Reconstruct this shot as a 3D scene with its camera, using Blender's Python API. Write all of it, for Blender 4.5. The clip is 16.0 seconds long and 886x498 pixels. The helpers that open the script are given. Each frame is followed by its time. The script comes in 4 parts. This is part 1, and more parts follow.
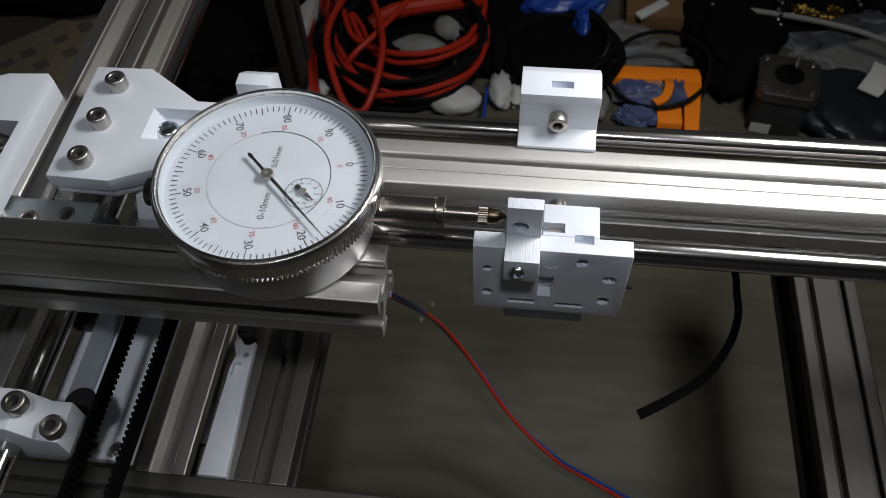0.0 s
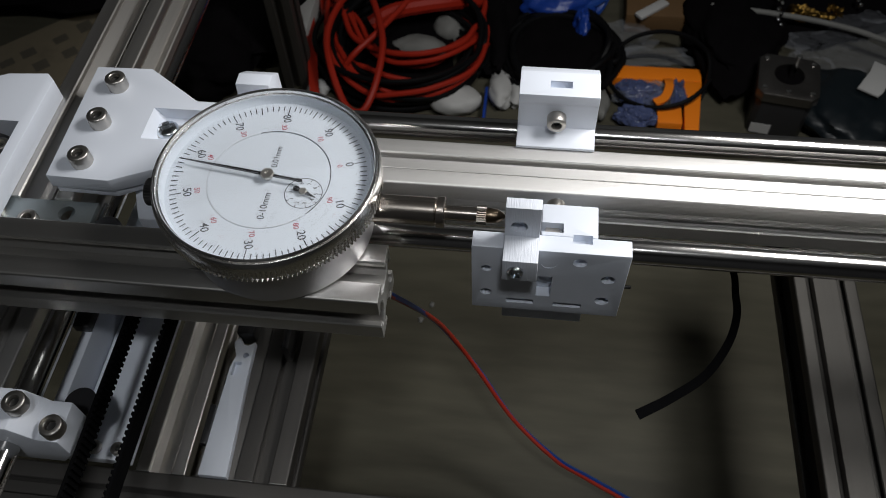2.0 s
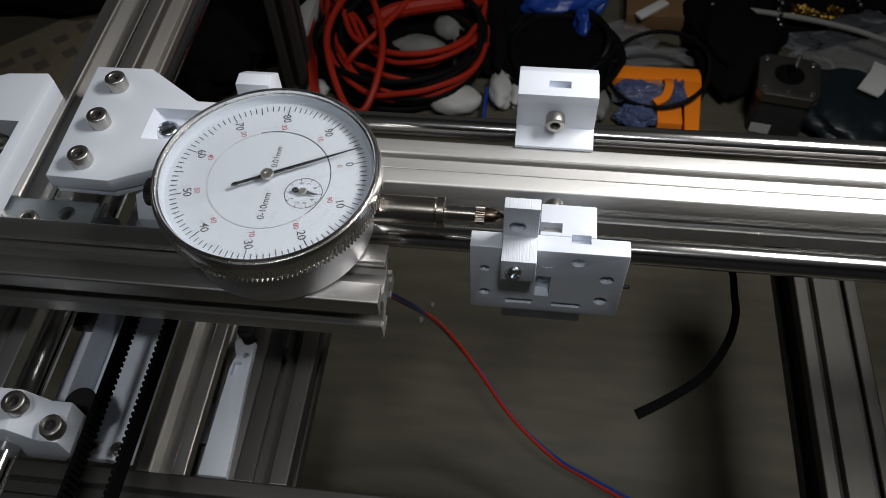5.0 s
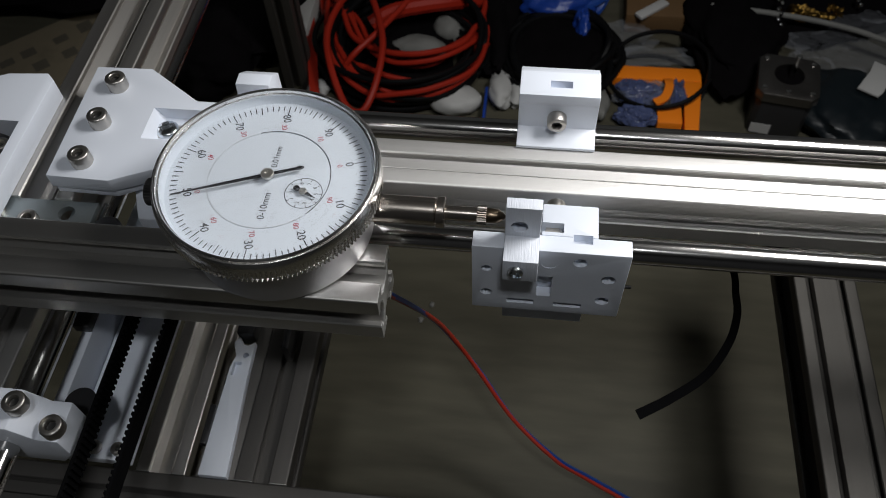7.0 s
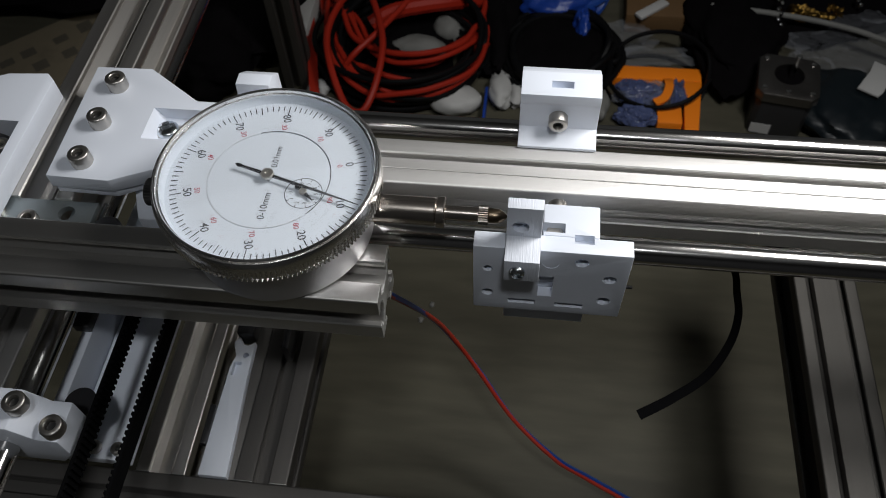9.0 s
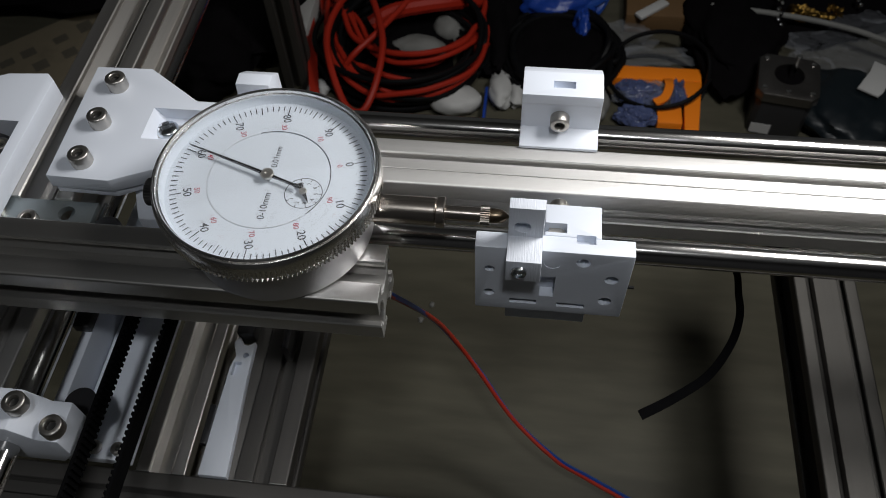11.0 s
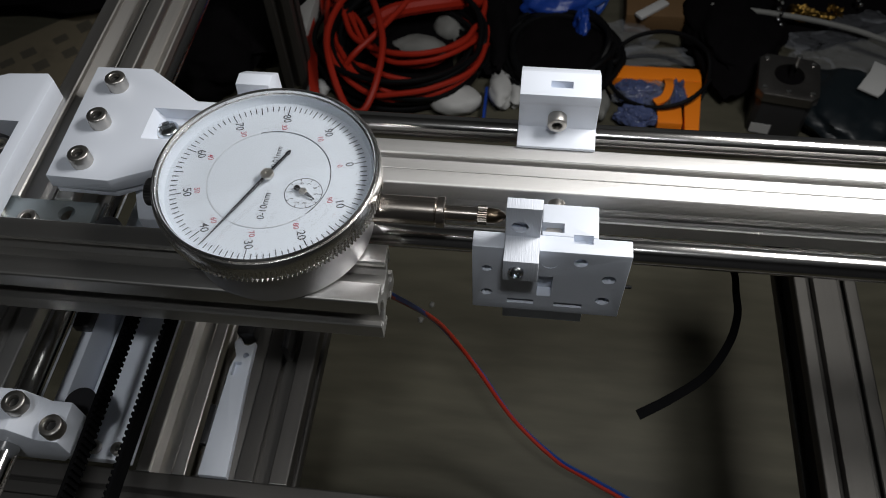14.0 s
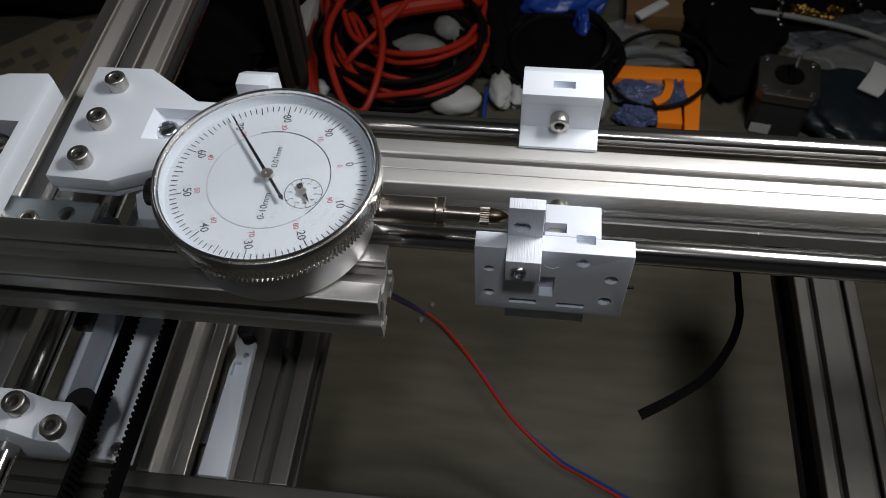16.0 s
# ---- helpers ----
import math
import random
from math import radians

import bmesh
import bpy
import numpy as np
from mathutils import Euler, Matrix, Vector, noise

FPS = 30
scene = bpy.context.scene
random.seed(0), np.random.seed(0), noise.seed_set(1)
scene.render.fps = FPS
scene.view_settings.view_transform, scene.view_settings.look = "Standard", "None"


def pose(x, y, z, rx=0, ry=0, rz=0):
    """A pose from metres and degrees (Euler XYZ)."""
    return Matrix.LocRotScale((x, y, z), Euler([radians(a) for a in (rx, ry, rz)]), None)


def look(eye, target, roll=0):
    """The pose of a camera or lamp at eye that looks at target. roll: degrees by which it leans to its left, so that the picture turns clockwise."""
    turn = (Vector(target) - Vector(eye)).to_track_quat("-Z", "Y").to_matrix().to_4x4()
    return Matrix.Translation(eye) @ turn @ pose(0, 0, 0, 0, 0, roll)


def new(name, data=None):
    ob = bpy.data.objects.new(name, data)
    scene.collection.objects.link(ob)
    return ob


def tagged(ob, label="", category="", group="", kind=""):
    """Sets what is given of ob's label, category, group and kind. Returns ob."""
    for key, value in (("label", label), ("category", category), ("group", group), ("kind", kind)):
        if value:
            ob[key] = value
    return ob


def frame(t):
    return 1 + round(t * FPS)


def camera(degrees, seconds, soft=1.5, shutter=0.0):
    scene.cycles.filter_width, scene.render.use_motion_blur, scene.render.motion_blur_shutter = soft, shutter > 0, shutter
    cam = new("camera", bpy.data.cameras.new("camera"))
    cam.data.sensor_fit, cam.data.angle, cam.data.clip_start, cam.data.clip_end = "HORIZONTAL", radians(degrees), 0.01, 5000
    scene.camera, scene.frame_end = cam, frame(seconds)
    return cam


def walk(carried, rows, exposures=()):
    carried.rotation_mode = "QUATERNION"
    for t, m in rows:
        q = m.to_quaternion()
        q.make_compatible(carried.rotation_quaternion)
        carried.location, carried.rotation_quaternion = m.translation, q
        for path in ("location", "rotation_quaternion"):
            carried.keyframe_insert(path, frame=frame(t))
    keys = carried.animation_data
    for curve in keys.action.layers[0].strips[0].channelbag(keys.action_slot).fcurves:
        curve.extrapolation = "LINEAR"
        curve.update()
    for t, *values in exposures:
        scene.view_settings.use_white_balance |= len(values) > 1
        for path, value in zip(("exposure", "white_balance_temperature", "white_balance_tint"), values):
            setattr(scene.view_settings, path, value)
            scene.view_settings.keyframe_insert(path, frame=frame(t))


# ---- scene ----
cam = camera(57.15, 16.0, soft=0.65)
K = 0.00103      # metres in one plan unit (about a millimetre)
Z0 = 290.0       # height of the dial's face over the table, in plan units
STAND = pose(0.068843, -0.134754, 0.468595, 34.571, 1.915, 6.471)
cam.data.dof.use_dof, cam.data.dof.focus_distance, cam.data.dof.aperture_fstop = True, 0.226, 36.0
walk(cam, [(0.0, STAND), (16.0, STAND)], exposures=[(0.0, 0.06), (16.0, 0.06)])


def P(x, y, z):
    return Vector((x * K, y * K, (z + Z0) * K))


# ---- light: a desk lamp to the side, a weak ceiling lamp, a dim room
world = bpy.data.worlds.new("room_air")
world.use_nodes = True
scene.world = world
world.node_tree.nodes["Background"].inputs["Color"].default_value = (0.55, 0.62, 0.75, 1)
world.node_tree.nodes["Background"].inputs["Strength"].default_value = 0.004


def area_lamp(name, eye, target, w, h, watts, colour):
    data = bpy.data.lights.new(name, "AREA")
    data.shape, data.size, data.size_y, data.energy, data.color = "RECTANGLE", w, h, watts, colour
    ob = new(name, data)
    ob.matrix_world = look(eye, target)
    return ob


area_lamp("desk_lamp_light", (0.245, 0.085, 0.53), (0.06, 0.02, 0.26), 0.13, 0.07, 1.12, (1.0, 0.985, 0.965))
area_lamp("ceiling_lamp_light", (0.16, -0.5, 1.62), (0.0, 0.1, 0.2), 0.14, 0.10, 3.9, (0.96, 0.98, 1.0))


# ---- materials
def mat(name, base, rough=0.5, metal=0.0, vary=0.12, scale=300.0, stretch=(1, 1, 1), bump=0.0, bump_scale=2000.0,
        spec=0.5, alpha=1.0, trans=0.0, rough_vary=0.1, dirt=0.0, coat=0.0, relief=0.0002):
    m = bpy.data.materials.new(name)
    m.use_nodes = True
    nt = m.node_tree
    bs = nt.nodes["Principled BSDF"]
    bs.inputs["Roughness"].default_value = rough
    bs.inputs["Metallic"].default_value = metal
    bs.inputs["Specular IOR Level"].default_value = spec
    bs.inputs["Alpha"].default_value = alpha
    bs.inputs["Transmission Weight"].default_value = trans
    bs.inputs["Coat Weight"].default_value = coat
    tc = nt.nodes.new("ShaderNodeTexCoord")
    mp = nt.nodes.new("ShaderNodeMapping")
    mp.inputs["Scale"].default_value = stretch
    nt.links.new(tc.outputs["Object"], mp.inputs["Vector"])

    def noise_node(s, detail=4.0):
        n = nt.nodes.new("ShaderNodeTexNoise")
        n.inputs["Scale"].default_value = s
        n.inputs["Detail"].default_value = detail
        nt.links.new(mp.outputs["Vector"], n.inputs["Vector"])
        return n

    fine, broad = noise_node(scale), noise_node(scale * 0.12, 3.0)
    mix = nt.nodes.new("ShaderNodeMix")
    mix.data_type = "RGBA"
    mix.inputs["A"].default_value = (*[c * (1 - vary) for c in base], 1)
    mix.inputs["B"].default_value = (*[min(1.0, c * (1 + vary)) for c in base], 1)
    av = nt.nodes.new("ShaderNodeMath")
    av.operation = "ADD"
    half = nt.nodes.new("ShaderNodeMath")
    half.operation = "MULTIPLY"
    half.inputs[1].default_value = 0.5
    nt.links.new(fine.outputs["Fac"], av.inputs[0])
    nt.links.new(broad.outputs["Fac"], av.inputs[1])
    nt.links.new(av.outputs[0], half.inputs[0])
    nt.links.new(half.outputs[0], mix.inputs["Factor"])
    last = mix.outputs["Result"]
    if dirt:
        ramp = nt.nodes.new("ShaderNodeMapRange")
        ramp.inputs["From Min"].default_value, ramp.inputs["From Max"].default_value = 0.55, 0.75
        ramp.inputs["To Max"].default_value = dirt
        spots = noise_node(scale * 0.3, 6.0)
        nt.links.new(spots.outputs["Fac"], ramp.inputs["Value"])
        dm = nt.nodes.new("ShaderNodeMix")
        dm.data_type = "RGBA"
        dm.inputs["B"].default_value = (*[c * 0.45 for c in base], 1)
        nt.links.new(last, dm.inputs["A"])
        nt.links.new(ramp.outputs["Result"], dm.inputs["Factor"])
        last = dm.outputs["Result"]
    nt.links.new(last, bs.inputs["Base Color"])
    rr = nt.nodes.new("ShaderNodeMapRange")
    rr.inputs["To Min"].default_value = max(0.02, rough - rough_vary)
    rr.inputs["To Max"].default_value = min(1.0, rough + rough_vary)
    nt.links.new(broad.outputs["Fac"], rr.inputs["Value"])
    nt.links.new(rr.outputs["Result"], bs.inputs["Roughness"])
    if bump:
        bn = noise_node(bump_scale, 3.0)
        bp = nt.nodes.new("ShaderNodeBump")
        bp.inputs["Strength"].default_value = bump
        bp.inputs["Distance"].default_value = relief
        nt.links.new(bn.outputs["Fac"], bp.inputs["Height"])
        nt.links.new(bp.outputs["Normal"], bs.inputs["Normal"])
    return m


ALU = (0.74, 0.73, 0.715)
M = dict(
    plastic=mat("white_printed_plastic", (0.74, 0.785, 0.87), 0.42, vary=0.03, scale=500, stretch=(0.15, 0.15, 4), bump=0.25, bump_scale=900, spec=0.4),
    bracket=mat("white_layered_plastic", (0.73, 0.77, 0.85), 0.45, vary=0.07, scale=900, stretch=(2.2, 0.06, 0.06), bump=0.8, bump_scale=1500, spec=0.4),
    alu_x=mat("brushed_aluminium_x", ALU, 0.54, 1.0, 0.10, 700, (0.02, 2.5, 2.5), 0.25, 2500, rough_vary=0.05),
    alu_y=mat("brushed_aluminium_y", ALU, 0.42, 1.0, 0.06, 500, (2, 0.03, 2), 0.12, 2500, rough_vary=0.05),
    alu_z=mat("brushed_aluminium_z", ALU, 0.42, 1.0, 0.06, 500, (2, 2, 0.03), 0.12, 2500, rough_vary=0.05),
    # dull_ and grey_: aluminium with the lower frame's dim light put into its colour
    dull_x=mat("dim_lit_aluminium_x", (0.17, 0.163, 0.155), 0.6, 1.0, 0.12, 400, (0.03, 2, 2), 0.15, 2500, dirt=0.2),
    dull_y=mat("dim_lit_aluminium_y", (0.17, 0.163, 0.155), 0.6, 1.0, 0.12, 400, (2, 0.03, 2), 0.15, 2500, dirt=0.2),
    dull_z=mat("dim_lit_aluminium_z", (0.17, 0.163, 0.155), 0.6, 1.0, 0.12, 400, (2, 2, 0.03), 0.15, 2500, dirt=0.2),
    grey_y=mat("dimmest_lit_aluminium_y", (0.10, 0.096, 0.09), 0.6, 1.0, 0.12, 400, (2, 0.03, 2), 0.15, 2500, dirt=0.2),
    cut=mat("sawn_aluminium", (0.62, 0.62, 0.60), 0.5, 1.0, 0.2, 1500, bump=0.5),
    rod=mat("ground_steel_rod", (0.60, 0.59, 0.58), 0.15, 1.0, 0.05, 300, (0.1, 1, 1), rough_vary=0.03),
    chrome=mat("chromed_steel", (0.74, 0.73, 0.71), 0.14, 1.0, 0.05, 400, bump=0.05, rough_vary=0.06),
    bezel=mat("worn_chrome_bezel", (0.86, 0.85, 0.83), 0.25, 1.0, 0.06, 500, bump=0.15, rough_vary=0.12),
    knurl=mat("knurled_chrome", (0.84, 0.83, 0.82), 0.22, 1.0, 0.08, 500, rough_vary=0.04),
    case=mat("satin_chrome_case", (0.60, 0.60, 0.63), 0.5, 1.0, 0.06, 700, (1, 1, 0.2), 0.15, 3000),
    stem=mat("nickel_stem", (0.54, 0.49, 0.44), 0.24, 1.0, 0.08, 500, (0.2, 1, 1), 0.1, 2500),
    bolt=mat("stainless_bolt", (0.50, 0.48, 0.45), 0.38, 1.0, 0.12, 900, bump=0.3),
    dark=mat("black_part_and_socket_shade", (0.03, 0.03, 0.03), 0.5, 0.3),
    face=mat("dial_paper_white", (0.59, 0.64, 0.705), 0.65, vary=0.02, scale=200, spec=0.1),
    ink=mat("black_ink", (0.015, 0.016, 0.02), 0.5, vary=0.1),
    red_ink=mat("red_ink", (0.34, 0.045, 0.07), 0.5, vary=0.1),
    needle=mat("black_needle", (0.012, 0.012, 0.014), 0.4, vary=0.1),
    # colour of the gap's lit side, painted as an arc
    groove_lit_side=mat("lit_side_of_groove", (0.50, 0.53, 0.57), 0.5, vary=0.1),
    rubber=mat("black_rubber_belt", (0.0045, 0.0045, 0.005), 0.8, vary=0.3, scale=900, bump=0.4, spec=0.03),
    black=mat("black_plastic", (0.02, 0.02, 0.022), 0.35, vary=0.2, scale=400, bump=0.1),
    steel_plate=mat("zinc_plated_steel", (0.36, 0.40, 0.41), 0.42, 0.9, 0.15, 300, bump=0.2),
    table=mat("table_laminate", (0.077, 0.072, 0.052), 0.5, vary=0.7, scale=60, stretch=(0.35, 1.9, 1), bump=0.15, bump_scale=700, dirt=0.45, spec=0.2),
    red_cable=mat("red_pvc_cable", (0.30, 0.018, 0.008), 0.48, vary=0.2, scale=200, spec=0.2),
    red_wire=mat("red_wire_insulation", (0.40, 0.032, 0.016), 0.4, vary=0.12, scale=200),
    blue_cable=mat("blue_pvc_cable", (0.012, 0.055, 0.28), 0.35, vary=0.15, scale=200),
    black_cable=mat("black_pvc_cable", (0.004, 0.004, 0.0045), 0.45, vary=0.2, scale=200, spec=0.1),
    green_cable=mat("green_pvc_cable", (0.02, 0.22, 0.18), 0.35, vary=0.15, scale=200),
    orange=mat("orange_plastic", (0.95, 0.235, 0.01), 0.4, vary=0.08, scale=150),
    bag=mat("clear_plastic_bag", (0.42, 0.44, 0.48), 0.08, vary=0.2, scale=150, bump=1.0, bump_scale=220, alpha=0.11, relief=0.003),
    blue_parts=mat("blue_grey_parts", (0.07, 0.09, 0.19), 0.09, vary=0.6, scale=250, bump=1.0, bump_scale=220, relief=0.003),
    grey_foam=mat("grey_foam", (0.16, 0.16, 0.15), 0.7, vary=0.25, scale=80),
    paper=mat("white_card", (0.42, 0.42, 0.41), 0.6, vary=0.06, scale=100),
    print_paper=mat("printed_sheet", (0.17, 0.142, 0.095), 0.7, vary=0.2, scale=90, dirt=0.5),
    card=mat("brown_cardboard", (0.11, 0.06, 0.022), 0.7, vary=0.2, scale=80),
    brass=mat("brass", (0.50, 0.38, 0.16), 0.3, 1.0, 0.2, 300),
    hub=mat("brushed_nickel_hub", (0.62, 0.60, 0.56), 0.45, 1.0, 0.1, 900, bump=0.3),
    teal_bag=mat("dark_teal_bag", (0.005, 0.009, 0.012), 0.4, vary=0.4, scale=90, bump=0.5, bump_scale=200),
    worn_x=mat("worn_aluminium_x", (0.56, 0.55, 0.53), 0.40, 1.0, 0.08, 500, (0.03, 2, 2), 0.12, 2500),
    worn_y=mat("worn_aluminium_y", (0.62, 0.60, 0.57), 0.40, 1.0, 0.12, 400, (2, 0.03, 2), 0.15, 2500, dirt=0.2),
    motor_face=mat("motor_end_face", (0.19, 0.18, 0.17), 0.4, 1.0, 0.2, 200, bump=0.2),
    zinc=mat("bright_zinc", (0.66, 0.69, 0.72), 0.22, 1.0, 0.2, 900, bump=0.3),
    bronze=mat("bronze_tip", (0.22, 0.17, 0.12), 0.3, 1.0, 0.2, 900, bump=0.2),
    blue_sleeve=mat("blue_plastic_sleeve", (0.010, 0.045, 0.28), 0.4, vary=0.25, scale=120, bump=0.5, bump_scale=150, relief=0.002),
    gold=mat("gold_foil", (0.20, 0.12, 0.03), 0.38, 1.0, 0.4, 200, bump=1.0, bump_scale=200, relief=0.003),
    faded_ink=mat("faded_print", (0.085, 0.075, 0.055), 0.7, vary=0.3, scale=100),
    # paler paint on the unseen north wall and ceiling, to brighten the metal tops
    reflector_wall=mat("reflector_wall_paint", (0.45, 0.45, 0.44), 0.8, vary=0.06, scale=8),
    wall=mat("room_wall_paint", (0.20, 0.20, 0.205), 0.8, vary=0.08, scale=8),
    # near-black that stands for deep shade among the clutter and in the motor's bore
    shade_fill=mat("shade_fill", (0.0045, 0.004, 0.0045), 0.85, vary=0.4, scale=120, bump=0.4, spec=0.02),
    glass=mat("clear_crystal", (1, 1, 1), 0.02, vary=0.0, trans=1.0, rough_vary=0.0, alpha=0.10, spec=0.5),
)


# ---- builders
ORIGIN = {}


def mesh_from(bm, name, origin, sharp=35):
    """Turns a bmesh in plan units into a mesh around a world origin."""
    bmesh.ops.recalc_face_normals(bm, faces=bm.faces)
    for v in bm.verts:
        v.co = P(*v.co) - origin
    me = bpy.data.meshes.new(name)
    bm.to_mesh(me)
    bm.free()
    for f in me.polygons:
        f.use_smooth = True
    me.set_sharp_from_angle(angle=radians(sharp))
    return me


def thing(name, at, label, category, group="", kind=""):
    ob = new(name)
    ob.empty_display_size = 0.005
    ob.location = P(*at)
    ORIGIN[ob] = P(*at)
    return tagged(ob, label, category, group, kind)


def part(name, bm, material, parent, label="", at=None, sharp=35):
    """Links a bmesh as one mesh object under a thing or a part."""
    base = ORIGIN[parent]
    o = P(*at) if at else base
    ob = new(name, mesh_from(bm, name, o, sharp))
    ob.data.materials.append(M[material])
    ob.parent = parent
    ob.location = o - base
    ORIGIN[ob] = o
    return tagged(ob, label)


def solid(name, bm, material, at, label, category, group="", kind="", sharp=35):
    """One mesh that is a whole thing."""
    ob = new(name, mesh_from(bm, name, P(*at), sharp))
    ob.location = P(*at)
    ORIGIN[ob] = P(*at)
    ob.data.materials.append(M[material])
    return tagged(ob, label, category, group, kind)


def box(x0, x1, y0, y1, z0, z1, bevel=0.3, seg=2, bm=None):
    b = bmesh.new()
    m = Matrix.LocRotScale(((x0 + x1) / 2, (y0 + y1) / 2, (z0 + z1) / 2), None, (abs(x1 - x0), abs(y1 - y0), abs(z1 - z0)))
    bmesh.ops.create_cube(b, size=1, matrix=m)
    if bevel:
        bmesh.ops.bevel(b, geom=b.edges[:], offset=bevel, segments=seg, profile=0.5, affect="EDGES")
    return join(bm, b)


def join(bm, b):
    if bm is None:
        return b
    me = bpy.data.meshes.new("tmp")
    b.to_mesh(me)
    b.free()
    bm.from_mesh(me)
    bpy.data.meshes.remove(me)
    return bm


AX = {"x": lambda u, v, w: (w, u, v), "y": lambda u, v, w: (u, w, v), "z": lambda u, v, w: (u, v, w)}


def prism(poly, axis, a, b, bevel=0.0, bm=None, seg=2):
    """A polygon in the plane across an axis, drawn out from a to b."""
    f = AX[axis]
    m = bmesh.new()
    lo = [m.verts.new(f(u, v, a)) for u, v in poly]
    hi = [m.verts.new(f(u, v, b)) for u, v in poly]
    n = len(poly)
    m.faces.new(lo)
    m.faces.new(hi)
    for i in range(n):
        m.faces.new((lo[i], lo[(i + 1) % n], hi[(i + 1) % n], hi[i]))
    bmesh.ops.recalc_face_normals(m, faces=m.faces)
    if bevel:
        bmesh.ops.bevel(m, geom=m.edges[:], offset=bevel, segments=seg, profile=0.5, affect="EDGES")
    return join(bm, m)


def lathe(profile, centre, axis="z", n=48, bm=None, close=False):
    """Turns (radius, height) pairs round an axis through centre."""
    f = AX[axis]
    m = bmesh.new()
    rings = []
    for r, h in profile:
        if r <= 1e-6:
            rings.append([m.verts.new(Vector(f(0, 0, h)) + Vector(centre))])
        else:
            rings.append([m.verts.new(Vector(f(r * math.cos(2 * math.pi * i / n), r * math.sin(2 * math.pi * i / n), h)) + Vector(centre)) for i in range(n)])
    pairs = list(zip(rings, rings[1:]))
    if close:
        pairs.append((rings[-1], rings[0]))
    for p, q in pairs:
        for i in range(n):
            j = (i + 1) % n
            vs = [p[i % len(p)], p[j % len(p)], q[j % len(q)], q[i % len(q)]]
            vs = [v for k, v in enumerate(vs) if v not in vs[:k]]
            if len(vs) > 2:
                m.faces.new(vs)
    return join(bm, m)


def rod_mesh(axis, a, b, c1, c2, r, n=32, ch=0.5, bm=None):
    """A round bar along an axis, with chamfered ends; c1, c2: its place across the axis."""
    centre = AX[axis](c1, c2, 0)
    return lathe([(0, a), (r - ch, a), (r, a + ch), (r, b - ch), (r - ch, b), (0, b)], centre, axis, n, bm)


def smooth_path(pts, steps=8):
    """Catmull-Rom through the points."""
    pts = [Vector(p) for p in pts]
    out = []
    for i in range(len(pts) - 1):
        p0, p1, p2, p3 = pts[max(i - 1, 0)], pts[i], pts[i + 1], pts[min(i + 2, len(pts) - 1)]
        for k in range(steps):
            t = k / steps
            out.append(0.5 * (2 * p1 + (p2 - p0) * t + (2 * p0 - 5 * p1 + 4 * p2 - p3) * t * t + (3 * p1 - p0 - 3 * p2 + p3) * t ** 3))
    return out + [pts[-1]]


def sweep(path, section, up=Vector((0, 0, 1)), bm=None, closed=False):
    """Draws a section (u across, v up) along a path."""
    m = bmesh.new()
    rings, n = [], len(path)
    for i, p in enumerate(path):
        a, b = path[i - 1 if i or closed else 0], path[(i + 1) % n if closed else min(i + 1, n - 1)]
        d = (b - a).normalized()
        side = d.cross(up)
        side = side.normalized() if side.length > 1e-4 else Vector((1, 0, 0))
        top = side.cross(d)
        rings.append([m.verts.new(p + side * u + top * v) for u, v in section])
    k = len(section)
    for i in range(n if closed else n - 1):
        p, q = rings[i], rings[(i + 1) % n]
        for j in range(k):
            m.faces.new((p[j], p[(j + 1) % k], q[(j + 1) % k], q[j]))
    if not closed:
        m.faces.new(rings[0])
        m.faces.new(rings[-1])
    return join(bm, m)


def circle(r, n=10):
    return [(r * math.cos(2 * math.pi * i / n), r * math.sin(2 * math.pi * i / n)) for i in range(n)]


def tube(pts, r, n=10, steps=8, bm=None, closed=False):
    return sweep(smooth_path(pts, steps), circle(r, n), bm=bm, closed=closed)


def carve(bm, cutters):
    """Cuts solids out of a solid, for real holes and pockets."""
    def temp(b):
        bmesh.ops.recalc_face_normals(b, faces=b.faces)
        me = bpy.data.meshes.new("tmp")
        b.to_mesh(me)
        b.free()
        return new("tmp", me)
    ob = temp(bm)
    tools = [temp(c) for c in cutters]
    for c in tools:
        md = ob.modifiers.new("cut", "BOOLEAN")
        md.operation, md.solver, md.object = "DIFFERENCE", "EXACT", c
    bpy.context.view_layer.update()
    me = bpy.data.meshes.new_from_object(ob.evaluated_get(bpy.context.evaluated_depsgraph_get()))
    out = bmesh.new()
    out.from_mesh(me)
    for o in [ob] + tools:
        d = o.data
        bpy.data.objects.remove(o)
        bpy.data.meshes.remove(d)
    bpy.data.meshes.remove(me)
    return out


def lettering(text, size, x, y, z, turn, thick=0.03):
    """Flat letters centred on x, y, with their tops towards the direction turn (degrees)."""
    cu = bpy.data.curves.new("tmp", "FONT")
    cu.body, cu.size, cu.align_x, cu.align_y, cu.extrude = text, size, "CENTER", "CENTER", thick
    cu.resolution_u, cu.offset = 3, 0.004 * size
    ob = new("tmp", cu)
    bpy.context.view_layer.update()
    me = bpy.data.meshes.new_from_object(ob.evaluated_get(bpy.context.evaluated_depsgraph_get()))
    bpy.data.objects.remove(ob)
    bpy.data.curves.remove(cu)
    b = bmesh.new()
    b.from_mesh(me)
    bpy.data.meshes.remove(me)
    b.transform(pose(x, y, z, 0, 0, turn - 90) @ Matrix.Diagonal((0.94, 1, 1, 1)))
    return b


def hexagon(r, turn=0):
    return [(r * math.cos(math.radians(60 * i + turn)), r * math.sin(math.radians(60 * i + turn))) for i in range(6)]


